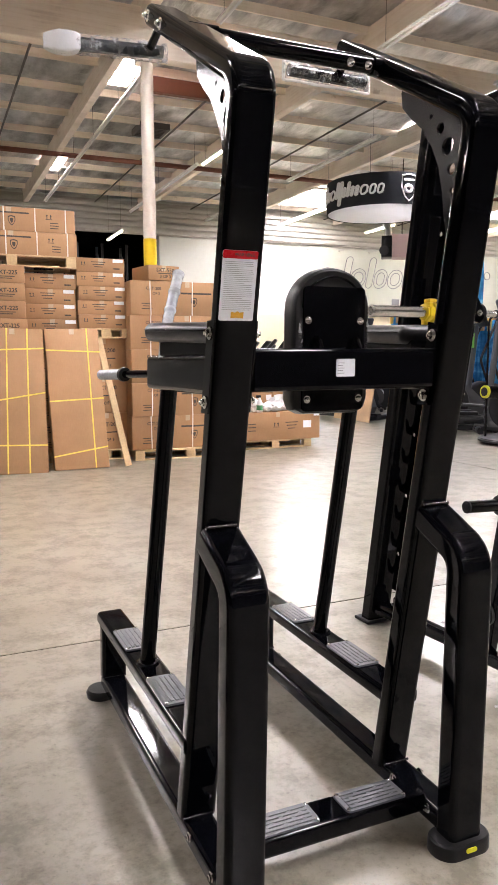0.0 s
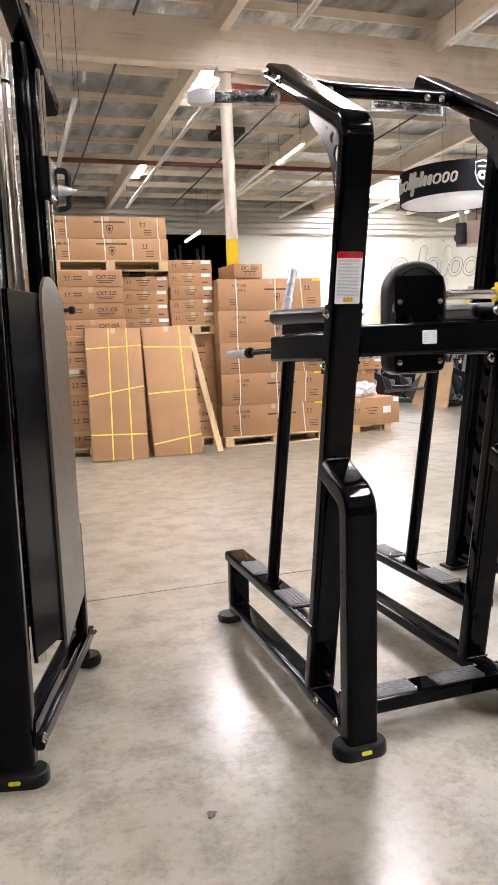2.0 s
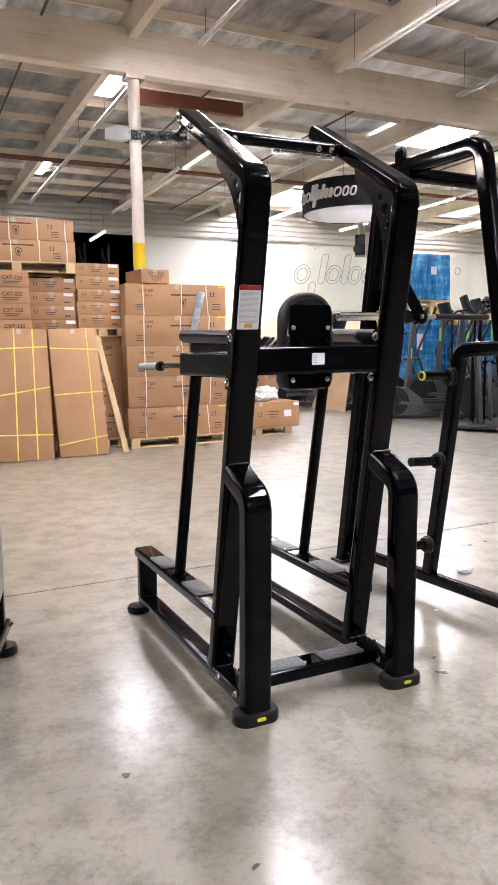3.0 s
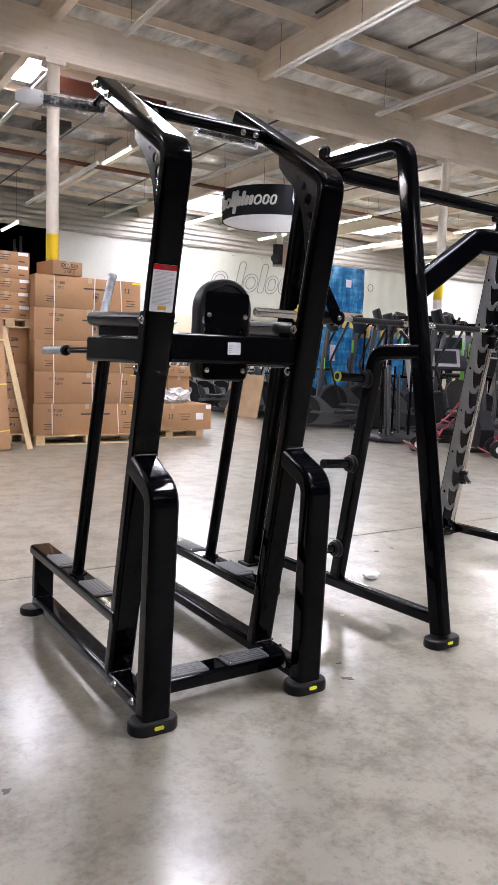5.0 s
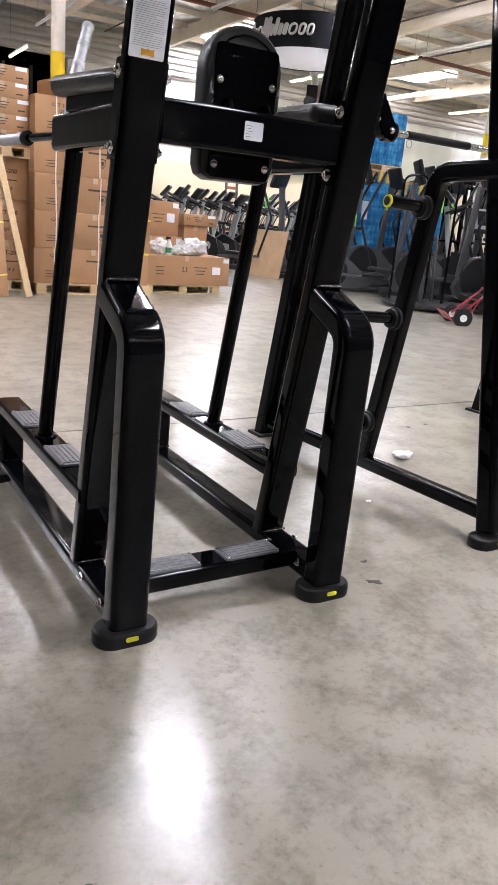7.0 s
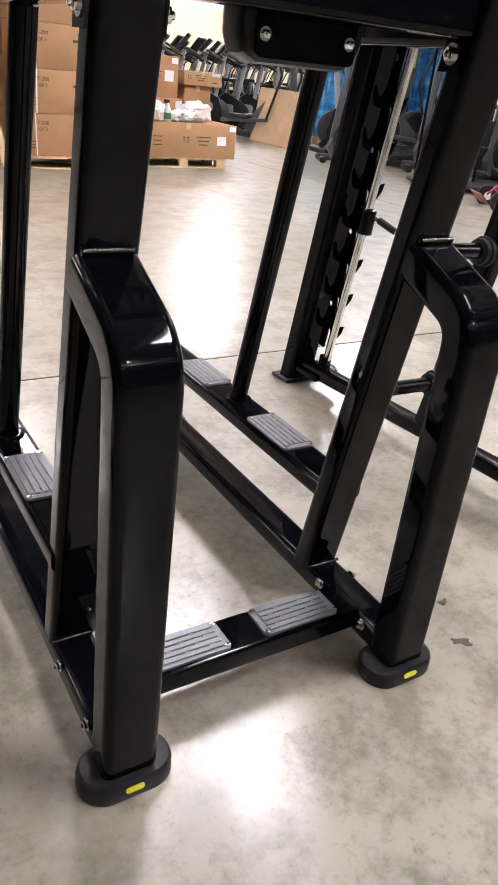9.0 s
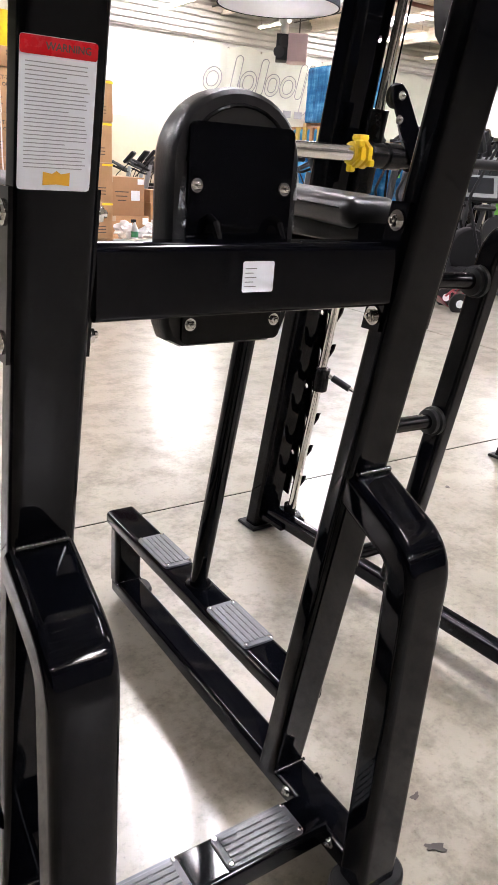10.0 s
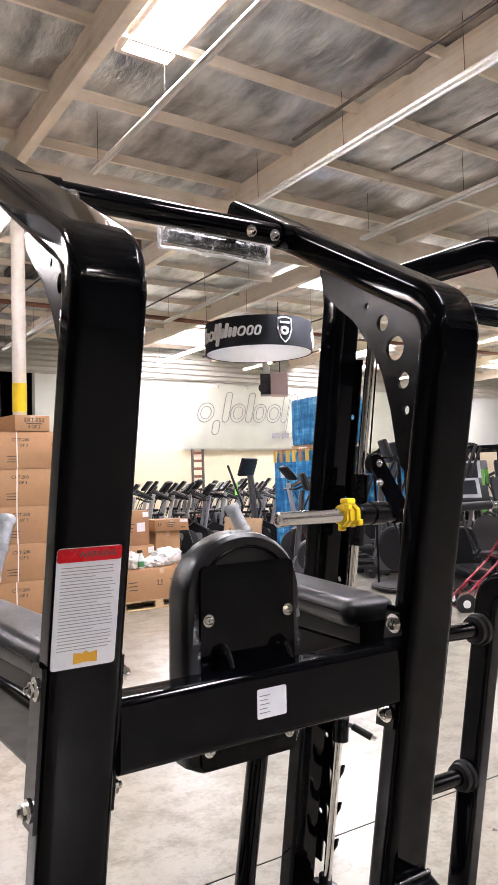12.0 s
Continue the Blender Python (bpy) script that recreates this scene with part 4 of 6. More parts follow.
    for k in range(26):
        y = 0.0535 - 0.0043 * k
        if y < -0.058:
            break
        x1 = -0.037 + 0.074 * (rnd.uniform(0.55, 1.0) if k % 4 == 3 else rnd.uniform(0.93, 1.0))
        part("text_bar", cube(-0.037, x1, y - 0.0005, y + 0.0005, 0, 0.0003, m=up), PALEINK, lab, smooth=False)
    part("amber_mark", plate([(-0.016, -0.008), (0, -0.0065), (0.016, -0.008), (0.016, 0.007), (0.005, 0.005), (0, 0.0085), (-0.005, 0.005), (-0.016, 0.007)], 0.0004, m=up @ Matrix.Translation((0.002, -0.0655, 0))), ORANGE, lab)
    m = Matrix.Translation((-0.011, 0.1568, 1.341)) @ FRONT
    lab = part("stock_label", plate(rounded(0.056, 0.045, 0.003, 2), 0.0008, m=m), PAPER, st, "small white stock label")
    for k in range(5):
        part("text_bar", cube(-0.024, -0.004 - 0.005 * (k % 2), 0.0115 - 0.0065 * k, 0.0127 - 0.0065 * k, 0.0008, 0.0011, m=m), GREYINK, lab, smooth=False)
    # the whole frame is racked a little sideways: its top stands 3 to 5 cm off its feet
    def racked(x):
        return 0.0185 - 0.004 * max(-1.0, min(1.0, x / 0.33))

    for ob in st.children_recursive:
        if ob.matrix_basis == Matrix.Identity(4) and ob.data.users == 1:
            for v in ob.data.vertices:
                v.co.x += racked(v.co.x) * v.co.z
        elif ob.parent is st or ob.parent.matrix_basis == Matrix.Identity(4):
            ob.location.x += racked(ob.location.x) * ob.location.z
    return st


dip_station()

# ---------------- guided-bar rack beside the station ----------------
def bar_rack():
    st = thing("bar_rack", "glossy black guided-barbell rack with hook plates and weight pegs", "gym machine", pose(1.150, 0.120, 0, 0, 0, 2.6) @ Matrix.Scale(0.968, 4))
    WIDE = 1.78

    def side(x, s):
        """One side frame: s is -1 for the outward side to the left."""
        part("front_leg", tube([(x, 0.01, 0.05), (x - s * 0.02, 0.435, 2.36), (x - s * 0.02, 1.22, 2.37)], 0.075, 0.085, 0.02, radius=0.10), PAINT, st)
        rubber_foot(st, x, 0.0, 0.20, 0.105)
        part("base_rail", tube([(x, 0.04, 0.115), (x, 1.47, 0.085)], 0.06, 0.062, 0.016), PAINT, st)
        part("rear_upright", tube([(x, 1.535, 0.0), (x, 1.125, 2.40)], 0.13, 0.075, 0.014), PAINT, st)
        part("foot_plate", cube(x - 0.085, x + 0.085, 1.478, 1.598, 0, 0.016, bevel=0.004, segs=1), RUBBER, st)
        part("mid_leg", tube([(x, 0.745, 0.13), (x, 0.535, 1.36), (x, 0.23, 1.37)], 0.062, 0.075, 0.016, radius=0.09), PAINT, st)
        for y, z in ((0.715, 0.30), (0.635, 0.775), (0.558, 1.225)):
            pg = part("weight_peg", rod([(x + s * 0.02, y, z), (x + s * 0.235, y, z + 0.01)], 0.024, 16), SATIN, st, "black weight peg")
            part("flange", turned([(0.047, 0), (0.047, 0.014), (0.040, 0.018), (0.040, 0.034), (0.026, 0.038)], 20, aim((x + s * 0.034, y, z), (s, 0, 0))), RUBBER, pg)
            part("end_ring", turned([(0.0243, 0), (0.0243, 0.006), (0.019, 0.0075), (0.016, 0.0075)], 18, aim((x + s * 0.232, y, z + 0.01), (s, 0, 0.04))), LIME if z > 1 else RUBBER, pg, "yellow end ring" if z > 1 else "")
            part("end_cap", turned([(0.0165, 0.004), (0.0165, 0.009), (0.010, 0.010)], 14, aim((x + s * 0.232, y, z + 0.01), (s, 0, 0.04))), RUBBER, pg)
        # guide rod and hook plate on the inner face
        xi = x - s * 0.045
        part("guide_rod", rod([(xi, 1.393, 0.10), (xi, 1.003, 2.37)], 0.0165, 16), CHROME, st, "bright chrome guide rod")
        part("rod_foot", turned([(0.05, 0), (0.05, 0.012), (0.026, 0.014), (0.026, 0.06)], 18, Matrix.Translation((xi, 1.397, 0.085))), SATIN, st)
        part("rod_shelf", cube(min(x, xi) - 0.045, max(x, xi) + 0.045, 1.34, 1.50, 0.055, 0.085, bevel=0.006, segs=1), PAINT, st)
        for q in (-0.04, 0.04):
            bolt(st, (xi + q, 1.36, 0.085), (0, 0, 1), 0.008)
        hooks = []
        for k in range(7 if s < 0 else 12):
            z = 0.285 + 0.150 * k
            hooks += [(0.0, z - 0.02), (0.028, z - 0.05), (0.062, z - 0.048), (0.080, z - 0.012), (0.084, z + 0.020), (0.070, z + 0.012), (0.056, z - 0.012), (0.036, z - 0.012), (0.020, z + 0.02), (0.010, z + 0.07)]
        out = hooks + [(0.0, 2.16), (-0.055, 2.16), (-0.055, 0.16), (0.0, 0.16)]
        holes = [(-0.028, 0.36 + 0.316 * k, 0.011) for k in range(6)]
        tilt = math.degrees(math.atan2(0.41, 2.40))
        m = Matrix.Translation((x - s * 0.078, 1.487, 0)) @ pose(0, 0, 0, tilt, 0, 0) @ Matrix(((0, 0, -s, 0), (-1, 0, 0, 0), (0, 1, 0, 0), (0, 0, 0, 1)))
        part("hook_plate", plate(out, 0.007, holes, m), SATIN if s < 0 else HOOKGREY, st, "scalloped hook plate")

    side(0.0, -1)
    side(WIDE, 1)
    # cross members
    part("top_tube", tube([(-0.02, 0.95, 2.32), (WIDE + 0.02, 0.95, 2.32)], 0.06, 0.075, 0.02, (0, 1, 0)), PAINT, st)
    part("front_header", tube([(0.03, 0.335, 1.66), (0.48, 0.335, 1.955), (WIDE - 0.48, 0.335, 1.955), (WIDE - 0.03, 0.335, 1.66)], 0.06, 0.12, 0.014, (0, 1, 0), 0.08), PAINT, st)
    weld(st, (0.035, 0.305, 1.60), (0.035, 0.305, 1.72))
    # barbell with sleeves, collars and hand zones
    by, bz = 1.06, 1.556
    for s, x in ((-1, 0.0), (1, WIDE)):
        part("bar_sleeve", rod([(x + s * 0.380, by, bz), (x + s * 0.05, by, bz)], 0.025, 18), STEEL, st, "bright steel bar sleeve")
        part("sleeve_end", turned([(0.026, 0), (0.026, 0.014), (0.018, 0.016), (0.016, 0.008), (0.008, 0.008), (0.006, 0.013)], 18, aim((x + s * 0.380, by, bz), (s, 0, 0))), STEEL, st)
        col = part("bar_collar", turned([(0.029, 0), (0.037, 0.003), (0.037, 0.012), (0.043, 0.014), (0.043, 0.030), (0.036, 0.034), (0.036, 0.040), (0.045, 0.043), (0.045, 0.060), (0.030, 0.063)], 7, aim((x + s * 0.120, by, bz), (-s, 0, 0))), YELLOW, st, "yellow locking collar")
        for du, dy, dz in ((0.028, -0.030, 0.030), (-0.018, -0.034, -0.026), (0.022, 0.010, -0.044)):
            part("jaw", cube(x + s * (0.080 + du) - 0.012, x + s * (0.080 + du) + 0.012, by + dy - 0.012, by + dy + 0.012, bz + dz - 0.011, bz + dz + 0.011, bevel=0.004, segs=1), YELLOW, col)
        part("lever", cube(x + s * 0.080 - 0.02, x + s * 0.080 + 0.02, by - 0.02, by + 0.02, bz + 0.04, bz + 0.058, bevel=0.005), YELLOW, col)
        part("bar_hub", turned([(0.034, 0), (0.040, 0.01), (0.040, 0.06), (0.035, 0.064), (0.035, 0.072), (0.042, 0.076), (0.042, 0.135), (0.036, 0.14), (0.036, 0.19), (0.044, 0.195), (0.044, 0.25), (0.028, 0.255)], 22, aim((x + s * 0.045, by, bz), (-s, 0, 0))), SATIN, st)
        xi = x - s * 0.045
        part("carriage", rod([(xi, 1.163, 1.44), (xi, 1.118, 1.70)], 0.033, 18), SATIN, st)
        arm = [(0.0, 0.205), (0.035, 0.215), (0.062, 0.195), (0.185, 0.02), (0.190, -0.02), (0.165, -0.045), (0.130, -0.035), (0.005, 0.16)]
        m = Matrix.Translation((x, by - 0.035, bz)) @ FRONT
        part("carriage_plate", plate([(-s * u, v) for u, v in arm], 0.008, m=m), PAINT, st, "slanted black link plate")
        part("pulley", turned([(0.036, -0.010), (0.038, -0.006), (0.028, 0.0), (0.038, 0.006), (0.036, 0.010)], 20, aim((x - s * 0.035, by - 0.02, bz + 0.18), (0, 1, 0.1))), DARKPLASTIC, st)
        part("cable", rod([(x - s * 0.035, by - 0.0, bz + 0.20), (x - s * 0.05, 0.985, 2.33)], 0.0035, 6), SATIN, st)
        for u, dz in ((0.035, 0.11), (0.16, 0.0), (0.035, 0.18)):
            bolt(st, (x - s * u, by - 0.046, bz + dz), (0, -1, 0), 0.010)
        # catch hook with a foam handle, low on the guide rod
        zc = 0.75 if s < 0 else 0.50
        yc = 1.41 - 0.172 * zc
        c = part("safety_stop", rod([(xi, yc, zc - 0.06), (xi, yc - 0.01, zc + 0.03)], 0.030, 16), SATIN, st)
        part("stop_arm", rod([(xi - s * -0.004, yc + 0.005, zc - 0.006), (xi - s * 0.008, yc - 0.017, zc + 0.009), (xi - s * 0.066, yc - 0.124, zc - 0.041)], 0.008, 8, 0.01), CHROME, c)
        part("stop_grip", rod([(xi - s * 0.023, yc - 0.045, zc - 0.003), (xi - s * 0.058, yc - 0.109, zc - 0.034)], 0.0135, 10), RUBBER, c)
    part("bar", rod([(0.10, by, bz), (WIDE - 0.10, by, bz)], 0.0155, 14), STEEL, st)
    for a, b in ((0.30, 0.72), (1.02, 1.46)):
        part("hand_zone", rod([(a, by, bz), (b, by, bz)], 0.0185, 14), RUBBER, st)
    part("roof_pulley", turned([(0.036, -0.012), (0.038, -0.006), (0.028, 0.0), (0.038, 0.006), (0.036, 0.012)], 20, aim((0.0, 1.02, 2.44), (1, 0, 0))), DARKPLASTIC, st)
    part("pulley_lug", cube(-0.02, 0.02, 0.99, 1.05, 2.38, 2.46, bevel=0.004, segs=1), PAINT, st)


bar_rack()


# ---------------- cable station that slides past on the other side ----------------
def cable_station():
    st = thing("cable_station", "black cable station with chrome guide rods and a grey weight shroud", "gym machine", pose(-1.351, 0.292, 0, 0, 0, -15.1) @ Matrix.Diagonal((1, 1, 0.968, 1)))
    # y runs along the foot frame, towards the rear foot
    part("near_post", tube([(0, 0.0, 0.05), (0, 0.06, 2.55)], 0.115, 0.07, 0.02), PAINT, st)
    rubber_foot(st, 0, 0.0, 0.19, 0.105)
    part("foot_rail", tube([(0.075, -0.02, 0.135), (0.075, 0.93, 0.115)], 0.03, 0.05, 0.01), PAINT, st)
    part("foot_rail", tube([(0.0, 0.03, 0.105), (0.0, 0.90, 0.105)], 0.06, 0.06, 0.014), PAINT, st)
    part("rear_leg", tube([(0.055, 0.84, 0.04), (0.055, 0.84, 0.62)], 0.05, 0.06, 0.014), PAINT, st)
    part("rubber_foot", turned([(0.056, 0), (0.060, 0.02), (0.052, 0.04)], 20, Matrix.Translation((0.065, 0.86, 0))), RUBBER, st, "round black rubber foot")
    part("cross_rail", tube([(-0.9, 0.03, 0.22), (-0.05, 0.03, 0.22)], 0.05, 0.08, 0.014, (0, 1, 0)), PAINT, st)
    for y, z in ((-0.025, 0.155), (0.91, 0.12)):
        bolt(st, (0.09, y, z), (1, 0, 0), 0.011)
    bolt(st, (-0.058, 0.01, 0.17), (-1, 0, 0), 0.011)
    # weight shroud: bent sheet with a rounded top corner
    part("shroud_side", tube([(0.062, 0.055, 0.955), (0.105, 0.245, 0.955)], 0.010, 1.16, 0.003, (1, 0, 0)), SATIN, st, "dark side of the weight shroud")
    out = [(0.0, 0.33), (0.0, 1.50)] + [(0.135 - 0.135 * math.cos(a), 1.50 + 0.10 * math.sin(a)) for a in [math.pi * 0.5 * k / 8 for k in range(1, 9)]] + [(0.135 + 0.225 * math.sin(a), 1.42 + 0.18 * math.cos(a)) for a in [math.pi * 0.5 * k / 8 for k in range(1, 9)]] + [(0.36, 0.48), (0.355, 0.40)]
    m = Matrix.Translation((0.112, 0.245, 0)) @ Matrix(((0, 0, 1, 0), (1, 0, 0, 0), (0, 1, 0, 0), (0, 0, 0, 1)))
    part("shroud_front", plate(out, 0.010, m=m), GREYMETAL, st, "grey weight shroud panel with a rounded top")
    part("knob", turned([(0.008, 0), (0.008, 0.015), (0.016, 0.02), (0.016, 0.035), (0.010, 0.04)], 14, aim((0.122, 0.60, 1.50), (1, 0, 0))), RUBBER, st)
    # guide rods, rear mast and adjustable carriage
    for y in (0.22, 0.33):
        part("guide_rod", rod([(0.03, y, 0.30), (0.03, y, 2.35)], 0.025, 16), CHROME, st, "chrome guide rod")
        part("rod_collar", turned([(0.024, 0), (0.026, 0.02), (0.018, 0.05)], 14, Matrix.Translation((0.03, y, 2.20))), SATIN, st)
    part("mast", tube([(0.045, 0.585, 0.25), (0.045, 0.585, 2.42)], 0.05, 0.15, 0.014), PAINT, st)
    part("mast_rod", rod([(0.085, 0.66, 0.5), (0.085, 0.66, 2.36)], 0.011, 10), CHROME, st)
    part("mast_rod", rod([(0.085, 0.60, 0.5), (0.085, 0.60, 2.36)], 0.011, 10), CHROME, st)
    part("carriage", cube(0.02, 0.11, 0.58, 0.72, 1.90, 2.06, bevel=0.012), SATIN, st)
    part("carriage_handle", rod([(0.07, 0.70, 2.055), (0.085, 0.79, 2.055), (0.135, 0.785, 2.05), (0.135, 0.785, 1.91), (0.085, 0.79, 1.905), (0.07, 0.70, 1.905)], 0.012, 12, 0.025), RUBBER, st)
    part("wrapped_pin", turned([(0.012, 0), (0.020, 0.02), (0.018, 0.05), (0.010, 0.07), (0.012, 0.085)], 14, aim((0.085, 0.76, 1.975), (1, 0.25, -0.08))), BAG, st, "pull pin wrapped in white plastic")
    # sloping head beam with a cable wheel
    part("head_beam", tube([(0.03, -0.25, 2.84), (0.07, 0.86, 2.31)], 0.07, 0.075, 0.014), PAINT, st)
    part("cable_wheel", turned([(0.055, -0.014), (0.058, -0.008), (0.045, 0), (0.058, 0.008), (0.055, 0.014)], 22, aim((0.07, 0.57, 2.50), (1, 0, 0))), CHROME, st)
    part("wheel_lug", cube(0.05, 0.09, 0.53, 0.66, 2.42, 2.56, bevel=0.01), SATIN, st)
    part("top_plate", plate([(-0.12, -0.10), (0.12, -0.22), (0.14, -0.10), (-0.08, 0.12)], 0.010, m=Matrix.Translation((0.075, 0.30, 2.68)) @ Matrix(((0, 0, 1, 0), (1, 0, 0, 0), (0, 1, 0, 0), (0, 0, 0, 1)))), SATIN, st)
    bm = bmesh.new()
    for k in range(10):
        box(bm, -0.10, 0.0, 0.16, 0.34, 0.42 + 0.072 * k, 0.486 + 0.072 * k, bevel=0.006, segs=1)
    part("weight_stack", bm, DARKPLASTIC, st)


cable_station()

# ---------------- cartons and pallets ----------------
def carton(x0, x1, y0, d, z0, h, code="", style=0, tilt=None, label="brown cardboard carton with printed markings, taped shut", group="stacked cartons"):
    """A taped carton. Its front lies at y0; style picks the print on it."""
    w = x1 - x0
    rnd = random.Random(int(x0 * 131 + z0 * 917 + y0 * 37))
    ob = part("carton", cube(-w / 2, w / 2, 0, d, 0, h, bevel=0.006, segs=2), CARD)
    tagged(ob, label, "box", group)
    j = 0.0 if tilt is not None else rnd.uniform(-0.012, 0.012)
    ob.matrix_world = tilt if tilt is not None else pose((x0 + x1) / 2 + j, y0 + rnd.uniform(-0.01, 0.01), z0, 0, 0, rnd.uniform(-0.4, 0.4))
    f = Matrix.Translation((0, -0.0006, 0)) @ FRONT

    def bar(x, z, bw, bh):
        part("text_bar", cube(x - bw / 2, x + bw / 2, z - bh / 2, z + bh / 2, 0, 0.001, m=f), INK, ob, smooth=False)

    def arrows(x, z, s):
        up = [(-0.11, -0.45), (0.11, -0.45), (0.11, 0.25), (0.32, 0.25), (0, 0.62), (-0.32, 0.25), (-0.11, 0.25)]
        for q in (-0.5, 0.5):
            part("arrow_mark", plate([(x + q * s + u * s, z + w * s) for u, w in up], 0.001, m=f), INK, ob, smooth=False)
        bar(x, z - s * 0.62, s * 1.7, s * 0.14)

    def shield(x, z, s):
        sh = [(-0.42, 0.5), (0, 0.6), (0.42, 0.5), (0.44, 0.05), (0.24, -0.38), (0, -0.6), (-0.24, -0.38), (-0.44, 0.05)]
        bm = bmesh.new()
        rings = [[bm.verts.new(f @ Vector((x + u * s * g, z + w * s * g, h_))) for u, w in sh] for g, h_ in ((1, 0), (1, 0.001), (0.78, 0.001), (0.78, 0))]
        for p, q in zip(rings, rings[1:]):
            for k in range(8):
                bm.faces.new((p[k], p[(k + 1) % 8], q[(k + 1) % 8], q[k]))
        part("shield_mark", bm, INK, ob, smooth=False)
        part("shield_mark", plate([(x + u * s * 0.45, z + w * s * 0.5) for u, w in sh], 0.001, m=f), INK, ob, smooth=False)

    if style == 1:  # tall carton with model code, shield and small print
        words(code, 0.052, INK, ob, Matrix.Translation((-w * 0.30, -0.0008, h * 0.78)) @ FRONT)
        words("1 OF 3", 0.048, INK, ob, Matrix.Translation((-w * 0.29, -0.0008, h * 0.63)) @ FRONT)
        bar(w * 0.08, h * 0.66, 0.42, 0.022)
        shield(w * 0.06, h * 0.40, 0.10)
        arrows(w * 0.36, h * 0.70, 0.05)
        for k in range(3):
            bar(-w * 0.36, h * (0.34 - 0.075 * k), 0.14 - 0.03 * (k % 2), 0.010)
            bar(w * 0.40, h * (0.36 - 0.08 * k), 0.13, 0.010)
    elif style == 2:  # flat carton: arrows, lines, white corner label
        arrows(-w * 0.36, h * 0.60, min(0.045, h * 0.2))
        for k in range(3):
            bar(-w * 0.05, h * (0.72 - 0.17 * k), w * (0.30 - 0.06 * k), h * 0.055)
        bar(w * 0.33, h * 0.28, w * 0.13, h * 0.09)
        part("label", cube(w / 2 - 0.15, w / 2 - 0.02, -0.001, 0.0, h * 0.72, h * 0.96), PAPER, ob, "white shipping label", smooth=False)
    elif style == 3:  # model code on the right
        arrows(-w * 0.36, h * 0.55, min(0.05, h * 0.22))
        for k in range(2):
            bar(-w * 0.20, h * (0.62 - 0.16 * k), w * 0.13, h * 0.07)
        words(code, 0.068, INK, ob, Matrix.Translation((w * 0.24, -0.0008, h * 0.58)) @ FRONT)
        for k in range(2):
            bar(w * 0.22, h * (0.36 - 0.11 * k), w * (0.28 - 0.07 * k), h * 0.05)
    elif style == 4:  # long top carton
        words(code, 0.06, INK, ob, Matrix.Translation((-w * 0.38, -0.0008, h * 0.76)) @ FRONT)
        bar(w * 0.02, h * 0.76, w * 0.26, 0.018)
        shield(w * 0.02, h * 0.42, 0.10)
        arrows(w * 0.30, h * 0.66, 0.045)
        for k in range(3):
            bar(-w * 0.36, h * (0.40 - 0.11 * k), 0.10, 0.010)
            bar(w * 0.34, h * (0.40 - 0.11 * k), 0.10, 0.010)
    elif style == 5:  # low carton with a label
        arrows(-w * 0.02, h * 0.55, 0.055)
        for k in range(3):
            bar(w * 0.16, h * (0.62 - 0.11 * k), 0.20 - 0.04 * k, 0.012)
            bar(-w * 0.30, h * (0.60 - 0.12 * k), 0.12, 0.012)
        part("label", cube(w * 0.30, w * 0.30 + 0.13, -0.001, 0.0, h * 0.40, h * 0.66), PAPER, ob, "white shipping label", smooth=False)
        part("label", cube(w / 2 - 0.10, w / 2 - 0.01, -0.001, 0.0, h * 0.82, h * 0.96), PAPER, ob, "white shipping label", smooth=False)
    elif style == 6:
        words(code, 0.07, INK, ob, Matrix.Translation((0.02, -0.0008, h * 0.68)) @ FRONT)
        words("3 OF 3", 0.055, INK, ob, Matrix.Translation((0.02, -0.0008, h * 0.26)) @ FRONT)
        bar(0.02, h * 0.47, w * 0.45, 0.014)
    # tape along the top seam, flaps meeting in a shallow gap
    bm = bmesh.new()
    box(bm, -0.03, 0.03, 0.004, d - 0.004, h - 0.0002, h + 0.0008)
    box(bm, -0.03, 0.03, -0.0008, 0.0002, h - 0.07, h - 0.002)
    part("tape", bm, TAPE, ob, "clear packing tape", smooth=False)
    return ob


def strap(ob, x, h, d, mat=STRAP, w=0.014, sway=0.0):
    bm = bmesh.new()
    sweep(bm, [(x, -0.003, 0.0), (x + sway, -0.003, h + 0.003), (x + sway, d, h + 0.003)], rounded(w, 0.0016, 0.0006, 1), (1, 0, 0))
    return part("strap", bm, mat, ob, "white plastic strap" if mat is STRAP else "yellow plastic strap", smooth=False)


def pallet(x0, x1, y0, d, z0, h=0.13):
    w = x1 - x0
    t = thing("pallet", "raw pine pallet under stacked cartons", "pallet", Matrix.Translation((x0, y0, z0)), "pallets")
    n = 6
    deck_m = low_m = block_m = None
    for k in range(n):
        y = (d - 0.09) * k / (n - 1)
        if deck_m is None:
            deck_m = part("board", cube(0, w, 0, 0.09, h - 0.02, h, bevel=0.002, segs=1), PINE, t, smooth=False).data
        else:
            shared("board", deck_m, t, Matrix.Translation((0, y, 0)))
    for k in range(3):
        y = (d - 0.09) * k / 2
        if low_m is None:
            low_m = part("bottom_board", cube(0, w, 0, 0.09, 0, 0.018, bevel=0.002, segs=1), PINE, t, smooth=False).data
        else:
            shared("bottom_board", low_m, t, Matrix.Translation((0, y, 0)))
        for q in range(3):
            x = (w - 0.12) * q / 2
            if block_m is None:
                block_m = part("block", cube(0, 0.12, 0, 0.09, 0.018, h - 0.02, bevel=0.002, segs=1), PINE, t, smooth=False).data
            else:
                shared("block", block_m, t, Matrix.Translation((x, y, 0)))
    return t


